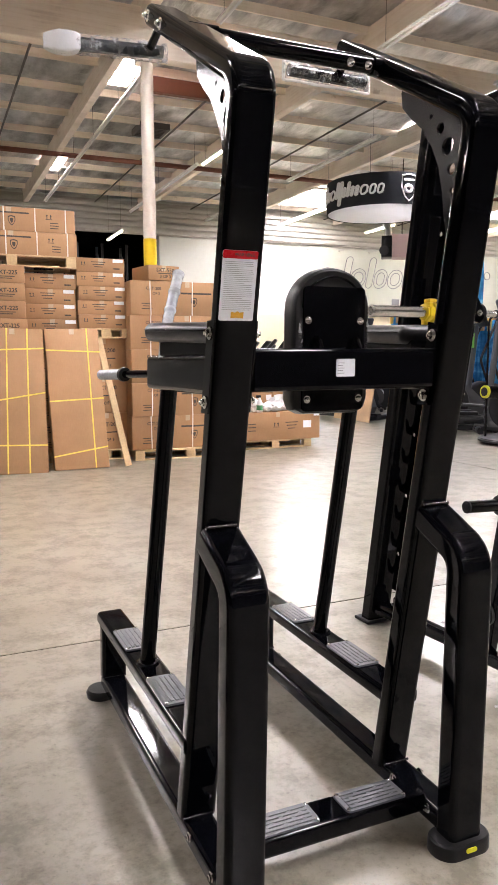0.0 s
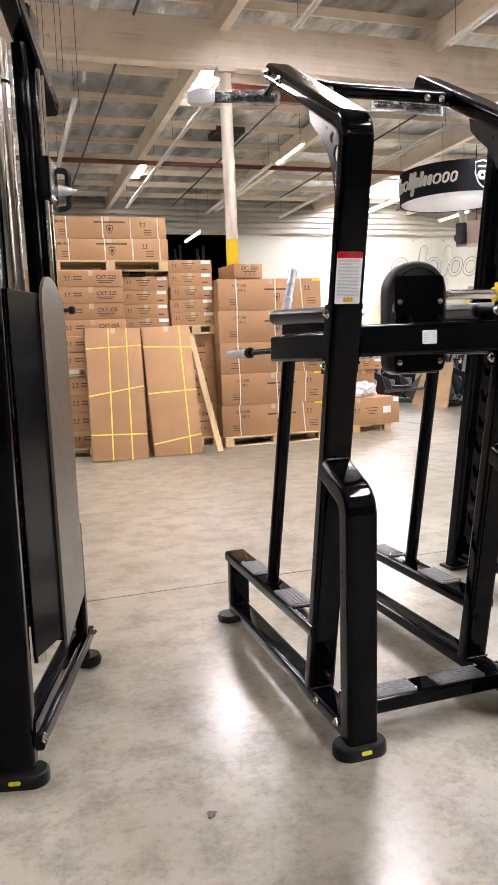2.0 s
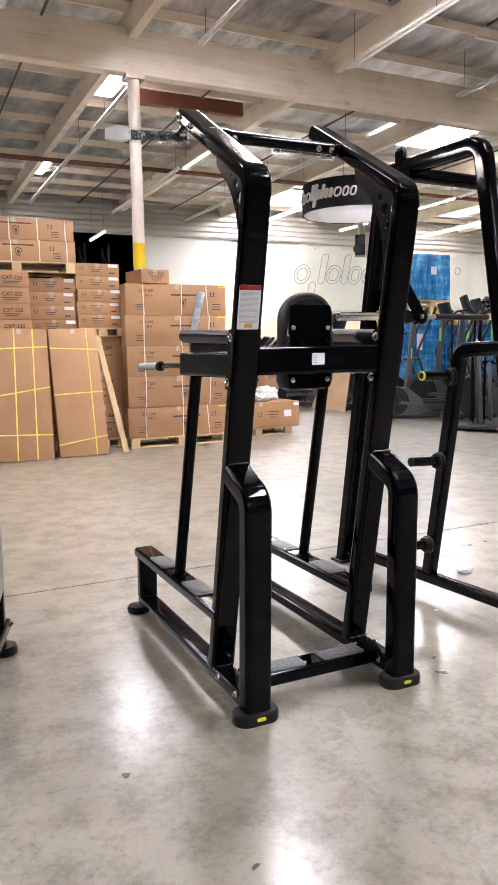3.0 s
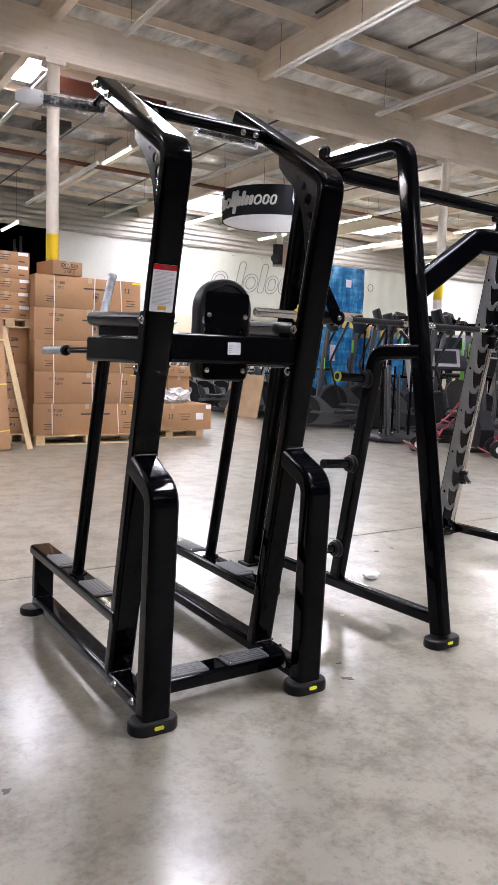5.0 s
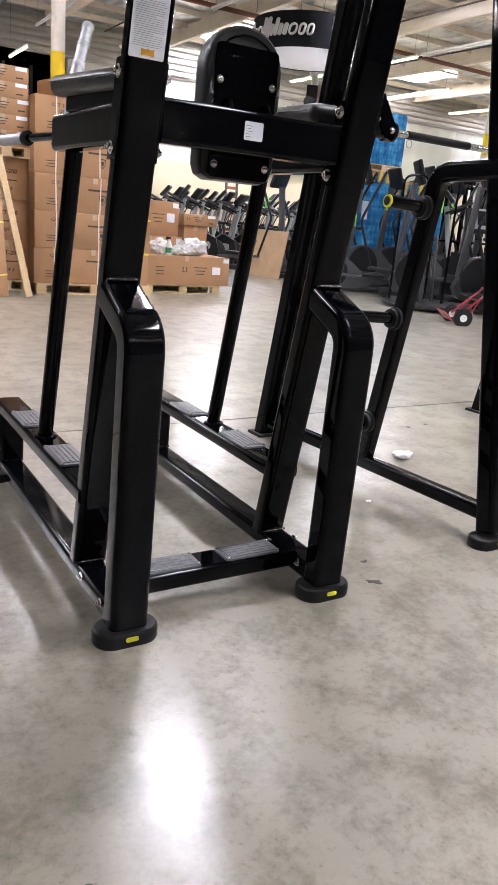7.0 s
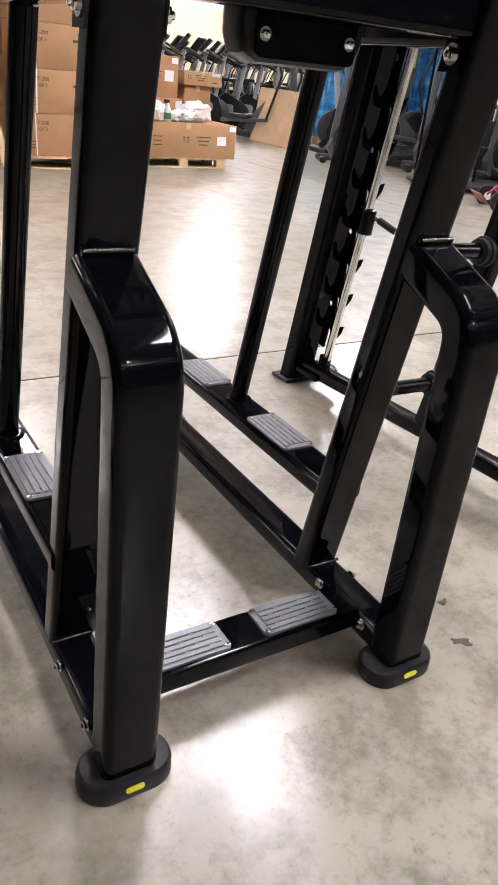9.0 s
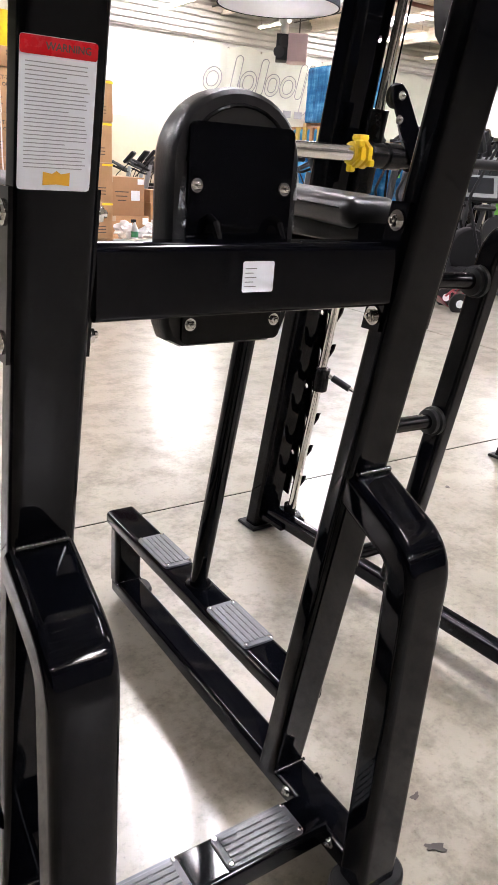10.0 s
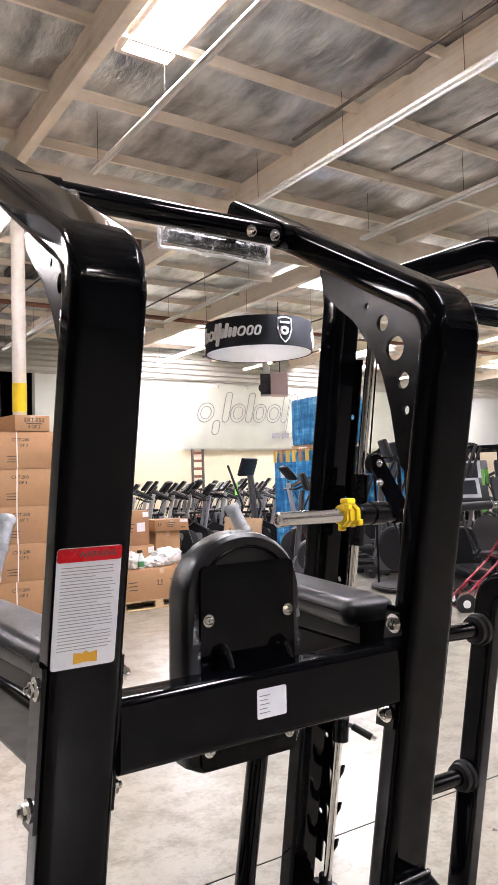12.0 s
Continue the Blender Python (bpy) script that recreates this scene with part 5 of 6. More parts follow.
# tall strapped stack
pallet(1.46, 2.96, 7.62, 0.95, 0.0)
for k in range(5):
    z, h = 0.131 + 0.4285 * k, 0.426
    ob = carton(1.45, 2.95, 7.68, 0.85, z, h, "CXT-200", 1, label="large brown carton printed with a model code, bound with white straps")
    for x, sw in ((-0.49, 0.008), (0.06, -0.01), (0.47, 0.03)):
        strap(ob, x, h, 0.85, sway=sw * (1 if k % 2 else -1))
    part("corner_tape", cube(0.62, 0.752, -0.002, 0.0, h - 0.035, h - 0.012), YELLOW, ob, "yellow tape strip", smooth=False)
carton(1.73, 2.16, 7.66, 0.5, 2.281, 0.185, "SXT-550", 6, pose(1.90, 7.68, 2.281, 0, 0, 9), label="small brown carton lying on a tall carton stack")
# short cartons beside it, over an upper pallet and a lower stack
pallet(0.86, 1.47, 7.92, 0.9, 0.0)
for k in range(3):
    carton(0.88, 1.46, 7.95, 0.8, 0.131 + 0.475 * k, 0.472, "CXT-200", 6)
pallet(0.86, 1.50, 7.86, 0.95, 1.558, 0.12)
for k in range(5):
    carton(0.85, 1.455, 7.90, 0.8, 1.679 + 0.174 * k, 0.172, "", 2, label="flat brown carton with a white shipping label")
pallet(0.18, 0.84, 7.92, 0.9, 0.0)
for k in range(12):
    carton(0.22, 0.835, 7.93, 0.8, 0.131 + 0.184 * k, 0.182, "", 2, label="flat brown carton with a white shipping label")
# wider stack with its own pallets
pallet(-0.80, 0.21, 7.70, 1.0, 0.0)
for k in range(4):
    carton(-0.61, 0.20, 7.74, 0.9, 0.131 + 0.232 * k, 0.229, "CXT-225", 3)
pallet(-0.76, 0.20, 7.72, 1.0, 1.062, 0.10)
for k in range(6):
    carton(-0.63 + 0.012 * (k - 3), 0.205, 7.72, 0.9, 1.163 + 0.206 * k, 0.203, "CXT-225", 3)
pallet(-0.68, 0.835, 7.86, 1.0, 2.402, 0.14)
for k in range(2):
    ob = carton(-0.70, 0.845, 7.88, 0.9, 2.543 + 0.276 * k, 0.273, "SM-405", 4, label="long brown carton bound with white straps, on a raised pallet")
    for x in (-0.52, -0.06, 0.30, 0.66):
        strap(ob, x, 0.273, 0.9)
# stack beyond, mostly hidden
pallet(-1.55, -0.70, 8.72, 1.0, 0.0)
for k in range(6):
    carton(-1.52, -0.66, 8.75, 0.9, 0.131 + 0.40 * k, 0.397, "", 2)
# two tall flat cartons leaning on the stacks, with yellow straps
for x0, x1, yb, lean_, rot in ((-0.385, 0.315, 7.16, 14.0, 1.5), (0.395, 1.035, 7.22, 13.5, -0.5)):
    w, h = x1 - x0, 1.70
    m = pose((x0 + x1) / 2, yb, 0.008, -lean_, 0, 0) @ pose(0, 0, 0, 0, rot, 0)
    ob = carton(x0, x1, yb, 0.13, 0, h, "", 0, m, "tall flat brown carton bound with yellow straps, leaning on a stack", "leaning cartons")
    for x, sw in (((-0.10, -0.04), (0.14, -0.03)) if x0 < 0 else ((0.16, -0.02),)):
        strap(ob, x, h, 0.13, YSTRAP, 0.017, -sw)
    for k, (z, dz) in enumerate(((0.33, -0.01), (0.82, 0.12), (1.43, 0.04)) if x0 < 0 else ((0.16, 0.09), (0.82, 0.02), (1.44, -0.03))):
        bm = sweep(bmesh.new(), [(-w / 2 - 0.002, -0.004, z), (w / 2 + 0.002, -0.004, z + dz)], rounded(0.0016, 0.017, 0.0006, 1), (0, 1, 0))
        part("strap", bm, YSTRAP, ob, "yellow plastic strap", smooth=False)
ob = part("pine_board", tube([(1.262, 7.20, 0.012), (1.035, 7.64, 1.55)], 0.075, 0.035, 0.003, (1, 0, 0.15)), PINE, smooth=False)
tagged(ob, "raw pine board leaning on a carton stack", "board")
# low pallet with an opened carton, more cartons behind it
pallet(3.05, 4.22, 8.02, 0.8, 0.0, 0.12)
carton(2.98, 4.34, 8.0, 0.85, 0.121, 0.40, "", 5, label="wide low brown carton on a pallet with plastic bags on top")
pallet(3.0, 4.1, 8.95, 0.9, 0.0, 0.12)
carton(3.0, 4.05, 9.0, 0.8, 0.121, 0.62, "", 5)
carton(3.0, 3.98, 9.0, 0.8, 0.743, 0.50, "", 5)
carton(4.10, 4.50, 9.05, 0.5, 0.0, 0.92, "", 0)
carton(4.06, 4.62, 9.02, 0.45, 0.922, 0.17, "", 2)


def bags():
    rnd = random.Random(7)
    for k in range(7):
        bm = bmesh.new()
        bmesh.ops.create_icosphere(bm, subdivisions=3, radius=1)
        s = Vector((rnd.uniform(0.10, 0.19), rnd.uniform(0.10, 0.16), rnd.uniform(0.06, 0.13)))
        for v in bm.verts:
            q = v.co * 2.6 + Vector((k * 7, 0, 0))
            v.co = Vector((v.co.x * s.x, v.co.y * s.y, v.co.z * s.z)) * (1 + 0.55 * noise.noise(q) + 0.25 * noise.noise(q * 3))
        lo = min(v.co.z for v in bm.verts)
        for v in bm.verts:
            v.co.z = max(v.co.z - lo - 0.02, 0)
        ob = part("plastic_bag", bm, BAG, smooth=True, sharp=0.9)
        ob.location = (3.35 + 0.105 * k, 8.28 + rnd.uniform(-0.1, 0.15), 0.522)
        tagged(ob, "crumpled white plastic bag on a low carton", "bag", "packing bags")


bags()
t = thing("spray_bottle", "white spray bottle with a green label on a low carton", "bottle", Matrix.Translation((3.42, 8.10, 0.522)))
part("bottle", turned([(0.042, 0), (0.045, 0.02), (0.045, 0.13), (0.018, 0.19), (0.016, 0.21)], 16), FOAM, t)
part("label", turned([(0.0458, 0.03), (0.0458, 0.10)], 16), surface("green_label", (0.05, 0.25, 0.10), 0.4), t, "green label")
part("trigger", cube(-0.05, 0.02, -0.012, 0.012, 0.205, 0.245, bevel=0.006), DARKPLASTIC, t)


def plywood(x, y0, y1, h, lean_):
    ob = part("plywood_sheet", cube(-0.012, 0.012, y0, y1, 0, h, bevel=0.002, segs=1), PLY, smooth=False)
    ob.matrix_world = pose(x, 0, 0.004, 0, lean_, 0)
    tagged(ob, "worn plywood sheet leaning on edge", "plywood")


plywood(7.0, 10.75, 12.1, 0.92, 9)


# blue film-wrapped pallets
def wrapped_pallet(x, y, z, w, d, h, rz=0):
    pallet(x - w / 2, x + w / 2, y - d / 2, d, z, 0.13)
    bm = cube(-w / 2, w / 2, -d / 2, d / 2, 0, h, bevel=0.05, segs=3)
    bmesh.ops.subdivide_edges(bm, edges=[e for e in bm.edges if e.calc_length() > 0.3], cuts=7, use_grid_fill=True)
    for v in bm.verts:
        v.co.x += 0.03 * noise.noise(v.co * 3 + Vector((x, y, z)))
        v.co.y += 0.03 * noise.noise(v.co * 3 + Vector((9, y, z)))
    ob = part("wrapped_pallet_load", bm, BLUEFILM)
    ob.matrix_world = pose(x, y, z + 0.131, 0, 0, rz)
    tagged(ob, "pallet load wrapped in shiny blue stretch film", "wrapped load", "wrapped pallet loads")
    part("label", cube(-0.10, 0.05, -d / 2 - 0.035, -d / 2 - 0.030, h * 0.55, h * 0.72), PAPER, ob, "white label", smooth=False)
    if h > 1.5:
        part("top_sheet", cube(-w / 2 + 0.01, w / 2 - 0.01, -d / 2 + 0.01, d / 2 - 0.01, h - 0.01, h + 0.035, bevel=0.004, segs=1), CARD, ob, "brown card top sheet", smooth=False)
        part("label", cube(-w / 2 - 0.036, -w / 2 - 0.030, 0.22, 0.36, h * 0.74, h * 0.86), PAPER, ob, "white label", smooth=False)
    if h > 1.5:
        n = 6
        for k in range(n):
            x0 = -w / 2 + 0.06 + (w - 0.2) * k / (n - 1)
            y0 = -d / 2 + 0.06 + (d - 0.2) * k / (n - 1)
            part("edge_board", cube(-w / 2 - 0.038, -w / 2 + 0.03, y0, y0 + 0.09, h - 0.22, h + 0.02, bevel=0.004, segs=1), CARD if k % 3 == 1 else YBOARD, ob, "brown card edge strip" if k % 3 == 1 else "yellow card edge strip", smooth=False)
            part("edge_board", cube(x0, x0 + 0.09, -d / 2 - 0.038, -d / 2 + 0.03, h - 0.20, h + 0.02, bevel=0.004, segs=1), YBOARD if k % 3 else CARD, ob, "yellow card edge strip" if k % 3 else "brown card edge strip", smooth=False)


wrapped_pallet(8.85, 11.3, 0.0, 1.15, 1.3, 2.08)
wrapped_pallet(9.15, 11.2, 2.212, 0.95, 1.25, 0.98)
wrapped_pallet(10.2, 10.9, 0.0, 1.1, 1.2, 1.9)

# ---------------- stored fitness machines ----------------
def elliptical(m, tag=False):
    t = thing("elliptical", "grey and black elliptical trainer stored on the concrete floor", "elliptical", m, "stored cardio machines")
    part("base", tube([(0, -0.95, 0.07), (0, 0.75, 0.07)], 0.14, 0.09, 0.03), GREYPLASTIC, t)
    for y in (-0.9, 0.7):
        part("stabiliser", tube([(-0.32, y, 0.045), (0.32, y, 0.045)], 0.09, 0.08, 0.03, (0, 1, 0)), DARKPLASTIC, t)
    out = [(-0.15, 0.08), (0.55, 0.08), (0.62, 0.22), (0.50, 0.48), (0.30, 0.62), (0.02, 0.58), (-0.28, 0.34), (-0.42, 0.16)]
    part("drive_cover", plate(out, 0.22, m=Matrix.Translation((-0.11, 0, 0)) @ Matrix(((0, 0, 1, 0), (1, 0, 0, 0), (0, 1, 0, 0), (0, 0, 0, 1)))), LIGHTPLASTIC, t, "grey moulded drive cover")
    part("flywheel", turned([(0.26, -0.13), (0.28, -0.1), (0.28, 0.1), (0.26, 0.13)], 28, aim((0, 0.28, 0.34), (1, 0, 0))), DARKPLASTIC, t)
    part("mast", tube([(0, 0.55, 0.35), (0, 0.42, 1.45)], 0.11, 0.09, 0.03), LIGHTPLASTIC, t)
    c = part("console", cube(-0.22, 0.22, -0.03, 0.04, -0.15, 0.17, bevel=0.025), DARKPLASTIC, t)
    c.matrix_local = pose(0, 0.36, 1.58, -22, 0, 0)
    part("screen", cube(-0.17, 0.17, -0.034, -0.029, -0.08, 0.13), SCREEN, c, smooth=False)
    for s in (-1, 1):
        part("foot_arm", tube([(s * 0.2, -0.85, 0.24), (s * 0.2, 0.2, 0.32)], 0.05, 0.05, 0.015), LIGHTPLASTIC, t)
        part("pedal", cube(s * 0.2 - 0.08, s * 0.2 + 0.08, -0.62, -0.22, 0.30, 0.36, bevel=0.02), DARKPLASTIC, t)
        part("swing_arm", rod([(s * 0.27, 0.2, 0.34), (s * 0.27, 0.45, 0.95), (s * 0.27, 0.25, 1.35), (s * 0.24, 0.10, 1.62)], 0.021, 10, 0.15), DARKPLASTIC, t)
    if tag:
        part("tag", cube(-0.19, -0.09, -0.02, -0.015, 1.12, 1.32), GREENTAG, t, "green paper tag", smooth=False)
    return t


def bike(m):
    t = thing("spin_bike", "dark indoor cycle with silver fittings stored in a row", "exercise bike", m, "stored indoor cycles")
    for y in (-0.5, 0.5):
        part("stabiliser", tube([(-0.28, y, 0.04), (0.28, y, 0.04)], 0.07, 0.07, 0.02, (0, 1, 0)), DARKPLASTIC, t)
    part("main_beam", tube([(0, -0.5, 0.08), (0, 0.1, 0.42), (0, 0.5, 0.10)], 0.06, 0.09, 0.02, radius=0.1), DARKPLASTIC, t)
    out = [(-0.30, 0.12), (0.36, 0.10), (0.46, 0.30), (0.36, 0.62), (0.10, 0.74), (-0.16, 0.55)]
    part("body_cover", plate(out, 0.13, m=Matrix.Translation((-0.065, 0, 0)) @ Matrix(((0, 0, 1, 0), (1, 0, 0, 0), (0, 1, 0, 0), (0, 0, 0, 1)))), DARKPLASTIC, t)
    part("flywheel", turned([(0.23, -0.02), (0.24, -0.015), (0.24, 0.015), (0.23, 0.02)], 26, aim((0, 0.34, 0.36), (1, 0, 0))), GREYPLASTIC, t)
    part("seat_post", tube([(0, -0.18, 0.3), (0, -0.30, 0.92)], 0.04, 0.06, 0.012), LIGHTPLASTIC, t)
    part("saddle", cube(-0.09, 0.09, -0.46, -0.16, 0.92, 0.98, bevel=0.03, segs=3), VINYL, t)
    part("bar_post", tube([(0, 0.22, 0.3), (0, 0.42, 1.36)], 0.05, 0.07, 0.012), BEZEL, t, "silver handlebar post")
    part("cable_loop", rod([(0.05, 0.40, 1.40), (0.20, 0.20, 1.20), (0.10, 0.05, 0.80)], 0.010, 6, 0.1), RUBBER, t)
    part("chain_guard", plate(rounded(0.30, 0.16, 0.06, 4), 0.03, m=Matrix.Translation((0.068, 0.10, 0.46)) @ Matrix(((0, 0, 1, 0), (1, 0, 0, 0), (0, 1, 0, 0), (0, 0, 0, 1)))), BEZEL, t, "silver chain guard")
    for s in (-1, 1):
        part("handlebar", rod([(s * 0.03, 0.40, 1.26), (s * 0.22, 0.40, 1.26), (s * 0.22, 0.12, 1.36)], 0.020, 8, 0.05), RUBBER, t)
        part("arm_rest", rod([(s * 0.06, 0.36, 1.30), (s * 0.09, 0.06, 1.44)], 0.022, 8), LIGHTPLASTIC, t)
        part("crank", tube([(s * 0.09, 0.0, 0.34), (s * 0.09, 0.10 * s, 0.34 - 0.12 * s)], 0.02, 0.03, 0.006), STEEL, t)
        part("pedal", cube(s * 0.16 - 0.05, s * 0.16 + 0.05, 0.10 * s - 0.05, 0.10 * s + 0.05, 0.335 - 0.12 * s, 0.36 - 0.12 * s, bevel=0.006, segs=1), DARKPLASTIC, t)
    c = part("console", cube(-0.15, 0.15, -0.03, 0.03, -0.14, 0.14, bevel=0.02), DARKPLASTIC, t)
    c.matrix_local = pose(0, 0.42, 1.52, -42, 0, 0)
    part("bezel", cube(-0.13, 0.13, -0.034, -0.029, -0.12, 0.12), BEZEL, c, "silver console frame", smooth=False)
    part("screen", cube(-0.105, 0.105, -0.038, -0.033, -0.07, 0.10), SCREEN, c, smooth=False)
    return t


def treadmill(m, tag=False):
    t = thing("treadmill", "grey treadmill with an angled console stored on the floor", "treadmill", m, "stored cardio machines")
    part("deck", cube(-0.40, 0.40, -1.0, 0.75, 0.10, 0.22, bevel=0.03), DARKPLASTIC, t)
    part("belt", cube(-0.27, 0.27, -0.95, 0.60, 0.221, 0.228), RUBBER, t, smooth=False)
    part("motor_cover", cube(-0.38, 0.38, 0.42, 0.85, 0.20, 0.36, bevel=0.05, segs=3), GREYPLASTIC, t)
    for s in (-1, 1):
        part("post", tube([(s * 0.37, 0.55, 0.15), (s * 0.36, 0.42, 1.25)], 0.06, 0.10, 0.02), LIGHTPLASTIC, t)
        part("handrail", rod([(s * 0.36, 0.44, 1.02), (s * 0.36, 0.0, 0.98), (s * 0.36, -0.12, 0.90)], 0.022, 10, 0.08), RUBBER, t)
        part("foot", cube(s * 0.34 - 0.05, s * 0.34 + 0.05, -0.9, -0.8, 0, 0.10), RUBBER, t, smooth=False)
        part("foot", cube(s * 0.34 - 0.05, s * 0.34 + 0.05, 0.6, 0.7, 0, 0.10), RUBBER, t, smooth=False)
    c = part("console", cube(-0.40, 0.40, -0.05, 0.05, -0.20, 0.22, bevel=0.03), DARKPLASTIC, t)
    c.matrix_local = pose(0, 0.40, 1.36, -25, 0, 0)
    part("bezel", cube(-0.26, 0.26, -0.058, -0.049, -0.15, 0.20, bevel=0.008, segs=1), BEZEL, c, "silver console bezel")
    part("screen", cube(-0.20, 0.20, -0.062, -0.057, -0.09, 0.16), SCREEN, c, smooth=False)
    if tag:
        part("tag", cube(0.28, 0.36, 0.36, 0.365, 1.0, 1.18), GREENTAG, t, "green paper tag", smooth=False)
    return t


def power_rack(m, h=2.05):
    t = thing("power_rack", "black steel power rack frame with pull-up handles", "power rack", m, "stored racks")
    for x in (-0.55, 0.55):
        for y in (-0.5, 0.5):
            part("post", tube([(x, y, 0), (x, y, h)], 0.07, 0.07, 0.008), SATIN, t)
        part("foot_rail", tube([(x, -0.56, 0.05), (x, 0.56, 0.05)], 0.07, 0.07, 0.008), SATIN, t)
        part("top_rail", tube([(x, -0.56, h), (x, 0.56, h)], 0.07, 0.07, 0.008), SATIN, t)
        part("spotter_arm", rod([(x, -0.55, 1.0), (x, 0.5, 1.0)], 0.02, 8), SATIN, t)
    for y in (-0.5, 0.5):
        part("cross_rail", tube([(-0.30, y, h + 0.10), (0.30, y, h + 0.10)], 0.06, 0.07, 0.008, (0, 1, 0)), SATIN, t)
        for s in (-1, 1):
            part("angled_handle", tube([(s * 0.30, y, h + 0.10), (s * 0.55, y, h)], 0.05, 0.06, 0.008, (0, 1, 0)), SATIN, t)
    return t


def hand_truck(m):
    t = thing("hand_truck", "red tubular steel hand truck with rubber wheels", "hand truck", m)
    for s in (-1, 1):
        part("side_tube", rod([(s * 0.16, 0, 0.12), (s * 0.16, -0.05, 0.75), (s * 0.14, 0.02, 1.22)], 0.014, 10, 0.2), REDSTEEL, t)
        w = part("wheel", turned([(0.085, -0.03), (0.12, -0.022), (0.125, 0.0), (0.12, 0.022), (0.085, 0.03)], 22, aim((s * 0.24, -0.04, 0.125), (1, 0, 0))), RUBBER, t, "black rubber wheel")
        part("rim", turned([(0.02, -0.034), (0.075, -0.026), (0.075, 0.026), (0.02, 0.034)], 16, aim((s * 0.24, -0.04, 0.125), (1, 0, 0))), FOAM, w, "white rim")
        part("brace", rod([(s * 0.16, 0.0, 0.20), (s * 0.22, -0.10, 0.13), (s * 0.16, -0.02, 0.50)], 0.010, 8), REDSTEEL, t)
    for z in (0.22, 0.42, 0.62, 0.82, 1.02):
        part("rung", rod([(-0.16, -0.02, z), (0.16, -0.02, z)], 0.010, 8), REDSTEEL, t)
    part("handle", rod([(-0.14, 0.02, 1.22), (-0.05, 0.10, 1.34), (0.05, 0.10, 1.34), (0.14, 0.02, 1.22)], 0.014, 10, 0.05), REDSTEEL, t)
    part("toe_plate", cube(-0.20, 0.20, 0.0, 0.17, 0.012, 0.022), REDSTEEL, t, smooth=False)
    return t


def recumbent_bike(m):
    t = thing("recumbent_bike", "black recumbent bike with a padded seat back, in storage", "exercise bike", m, "stored cardio machines")
    for y in (-0.6, 0.6):
        part("stabiliser", tube([(-0.28, y, 0.04), (0.28, y, 0.04)], 0.07, 0.07, 0.02, (0, 1, 0)), DARKPLASTIC, t)
    part("rail", tube([(0, -0.6, 0.09), (0, 0.6, 0.09)], 0.12, 0.08, 0.02), GREYPLASTIC, t)
    part("seat_post", tube([(0, -0.32, 0.12), (0, -0.36, 0.46)], 0.12, 0.14, 0.02), DARKPLASTIC, t)
    c = part("seat", cube(-0.21, 0.21, -0.22, 0.20, 0, 0.09, bevel=0.04, segs=4), VINYL, t)
    c.matrix_local = pose(0, -0.34, 0.46, 4, 0, 0)
    out = [(0.21 * math.cos(math.pi * k / 12), 0.30 + 0.20 * math.sin(math.pi * k / 12)) for k in range(13)] + [(-0.17, 0.0), (0.17, 0.0)]
    b = part("seat_back", plate(out, 0.075, m=FRONT, bevel=0.018), VINYL, t)
    b.matrix_local = pose(0, -0.50, 0.56, 14, 0, 0)
    for k in range(3):
        part("vent", cube(-0.10, 0.10, -0.078, -0.073, 0.16 + 0.09 * k, 0.185 + 0.09 * k, bevel=0.002, segs=1), BEZEL, b)
    for s in (-1, 1):
        part("side_handle", rod([(0, -0.45, 0.44), (s * 0.30, -0.42, 0.46), (s * 0.31, -0.16, 0.60)], 0.016, 8, 0.06), SATIN, t)
    hub = [(0.10, 0.10), (0.66, 0.10), (0.70, 0.35), (0.52, 0.62), (0.28, 0.58), (0.12, 0.34)]
    part("drive_cover", plate(hub, 0.20, m=Matrix.Translation((-0.10, 0, 0)) @ Matrix(((0, 0, 1, 0), (1, 0, 0, 0), (0, 1, 0, 0), (0, 0, 0, 1)))), DARKPLASTIC, t)
    part("mast", tube([(0, 0.50, 0.5), (0, 0.34, 1.15)], 0.08, 0.08, 0.02), GREYPLASTIC, t)
    q = part("console", cube(-0.20, 0.20, -0.03, 0.03, -0.14, 0.16, bevel=0.02), DARKPLASTIC, t)
    q.matrix_local = pose(0, 0.32, 1.26, -24, 0, 0)
    part("screen", cube(-0.16, 0.16, -0.036, -0.029, -0.09, 0.12), SCREEN, q, smooth=False)


rnd = random.Random(11)
cy = bike(pose(5.35, 13.6, 0, 0, 0, 235))
for r, n in ((0, 13), (1, 13), (2, 12), (3, 11)):
    for c in range(n):
        copy_thing(cy, pose(5.80 + 0.44 * c + 0.42 * r + rnd.uniform(-0.06, 0.06), 13.6 - 0.03 * c + 1.0 * r, 0, 0, 0, 235 + rnd.uniform(-26, 26)) @ Matrix.Diagonal((1, 1, rnd.uniform(0.95, 1.04), 1)))
BIG = Matrix.Diagonal((1.1, 1.1, 1.2, 1))
elliptical(pose(7.22, 8.9, 0, 0, 0, 62), True)
e2 = elliptical(pose(7.2, 11.9, 0, 0, 0, 200) @ BIG, True)
for x, y, a in ((8.35, 9.5, 70), (8.3, 8.0, 58), (9.2, 8.7, 65), (9.4, 9.9, 75), (8.9, 7.1, 60), (10.1, 8.0, 60), (10.4, 9.2, 66)):
    copy_thing(e2, pose(x, y, 0, 0, 0, a) @ Matrix.Diagonal((1, 1, 1.08, 1)))
t1 = treadmill(pose(8.75, 5.6, 0, 0, 0, -48), True)
for x, y, z in ((8.65, 7.05, 1.0), (9.35, 6.55, 1.0), (9.9, 8.1, 1.2), (10.6, 7.5, 1.2)):
    copy_thing(t1, pose(x, y, 0, 0, 0, -42 + rnd.uniform(-12, 12)) @ Matrix.Diagonal((1, 1, z, 1)))
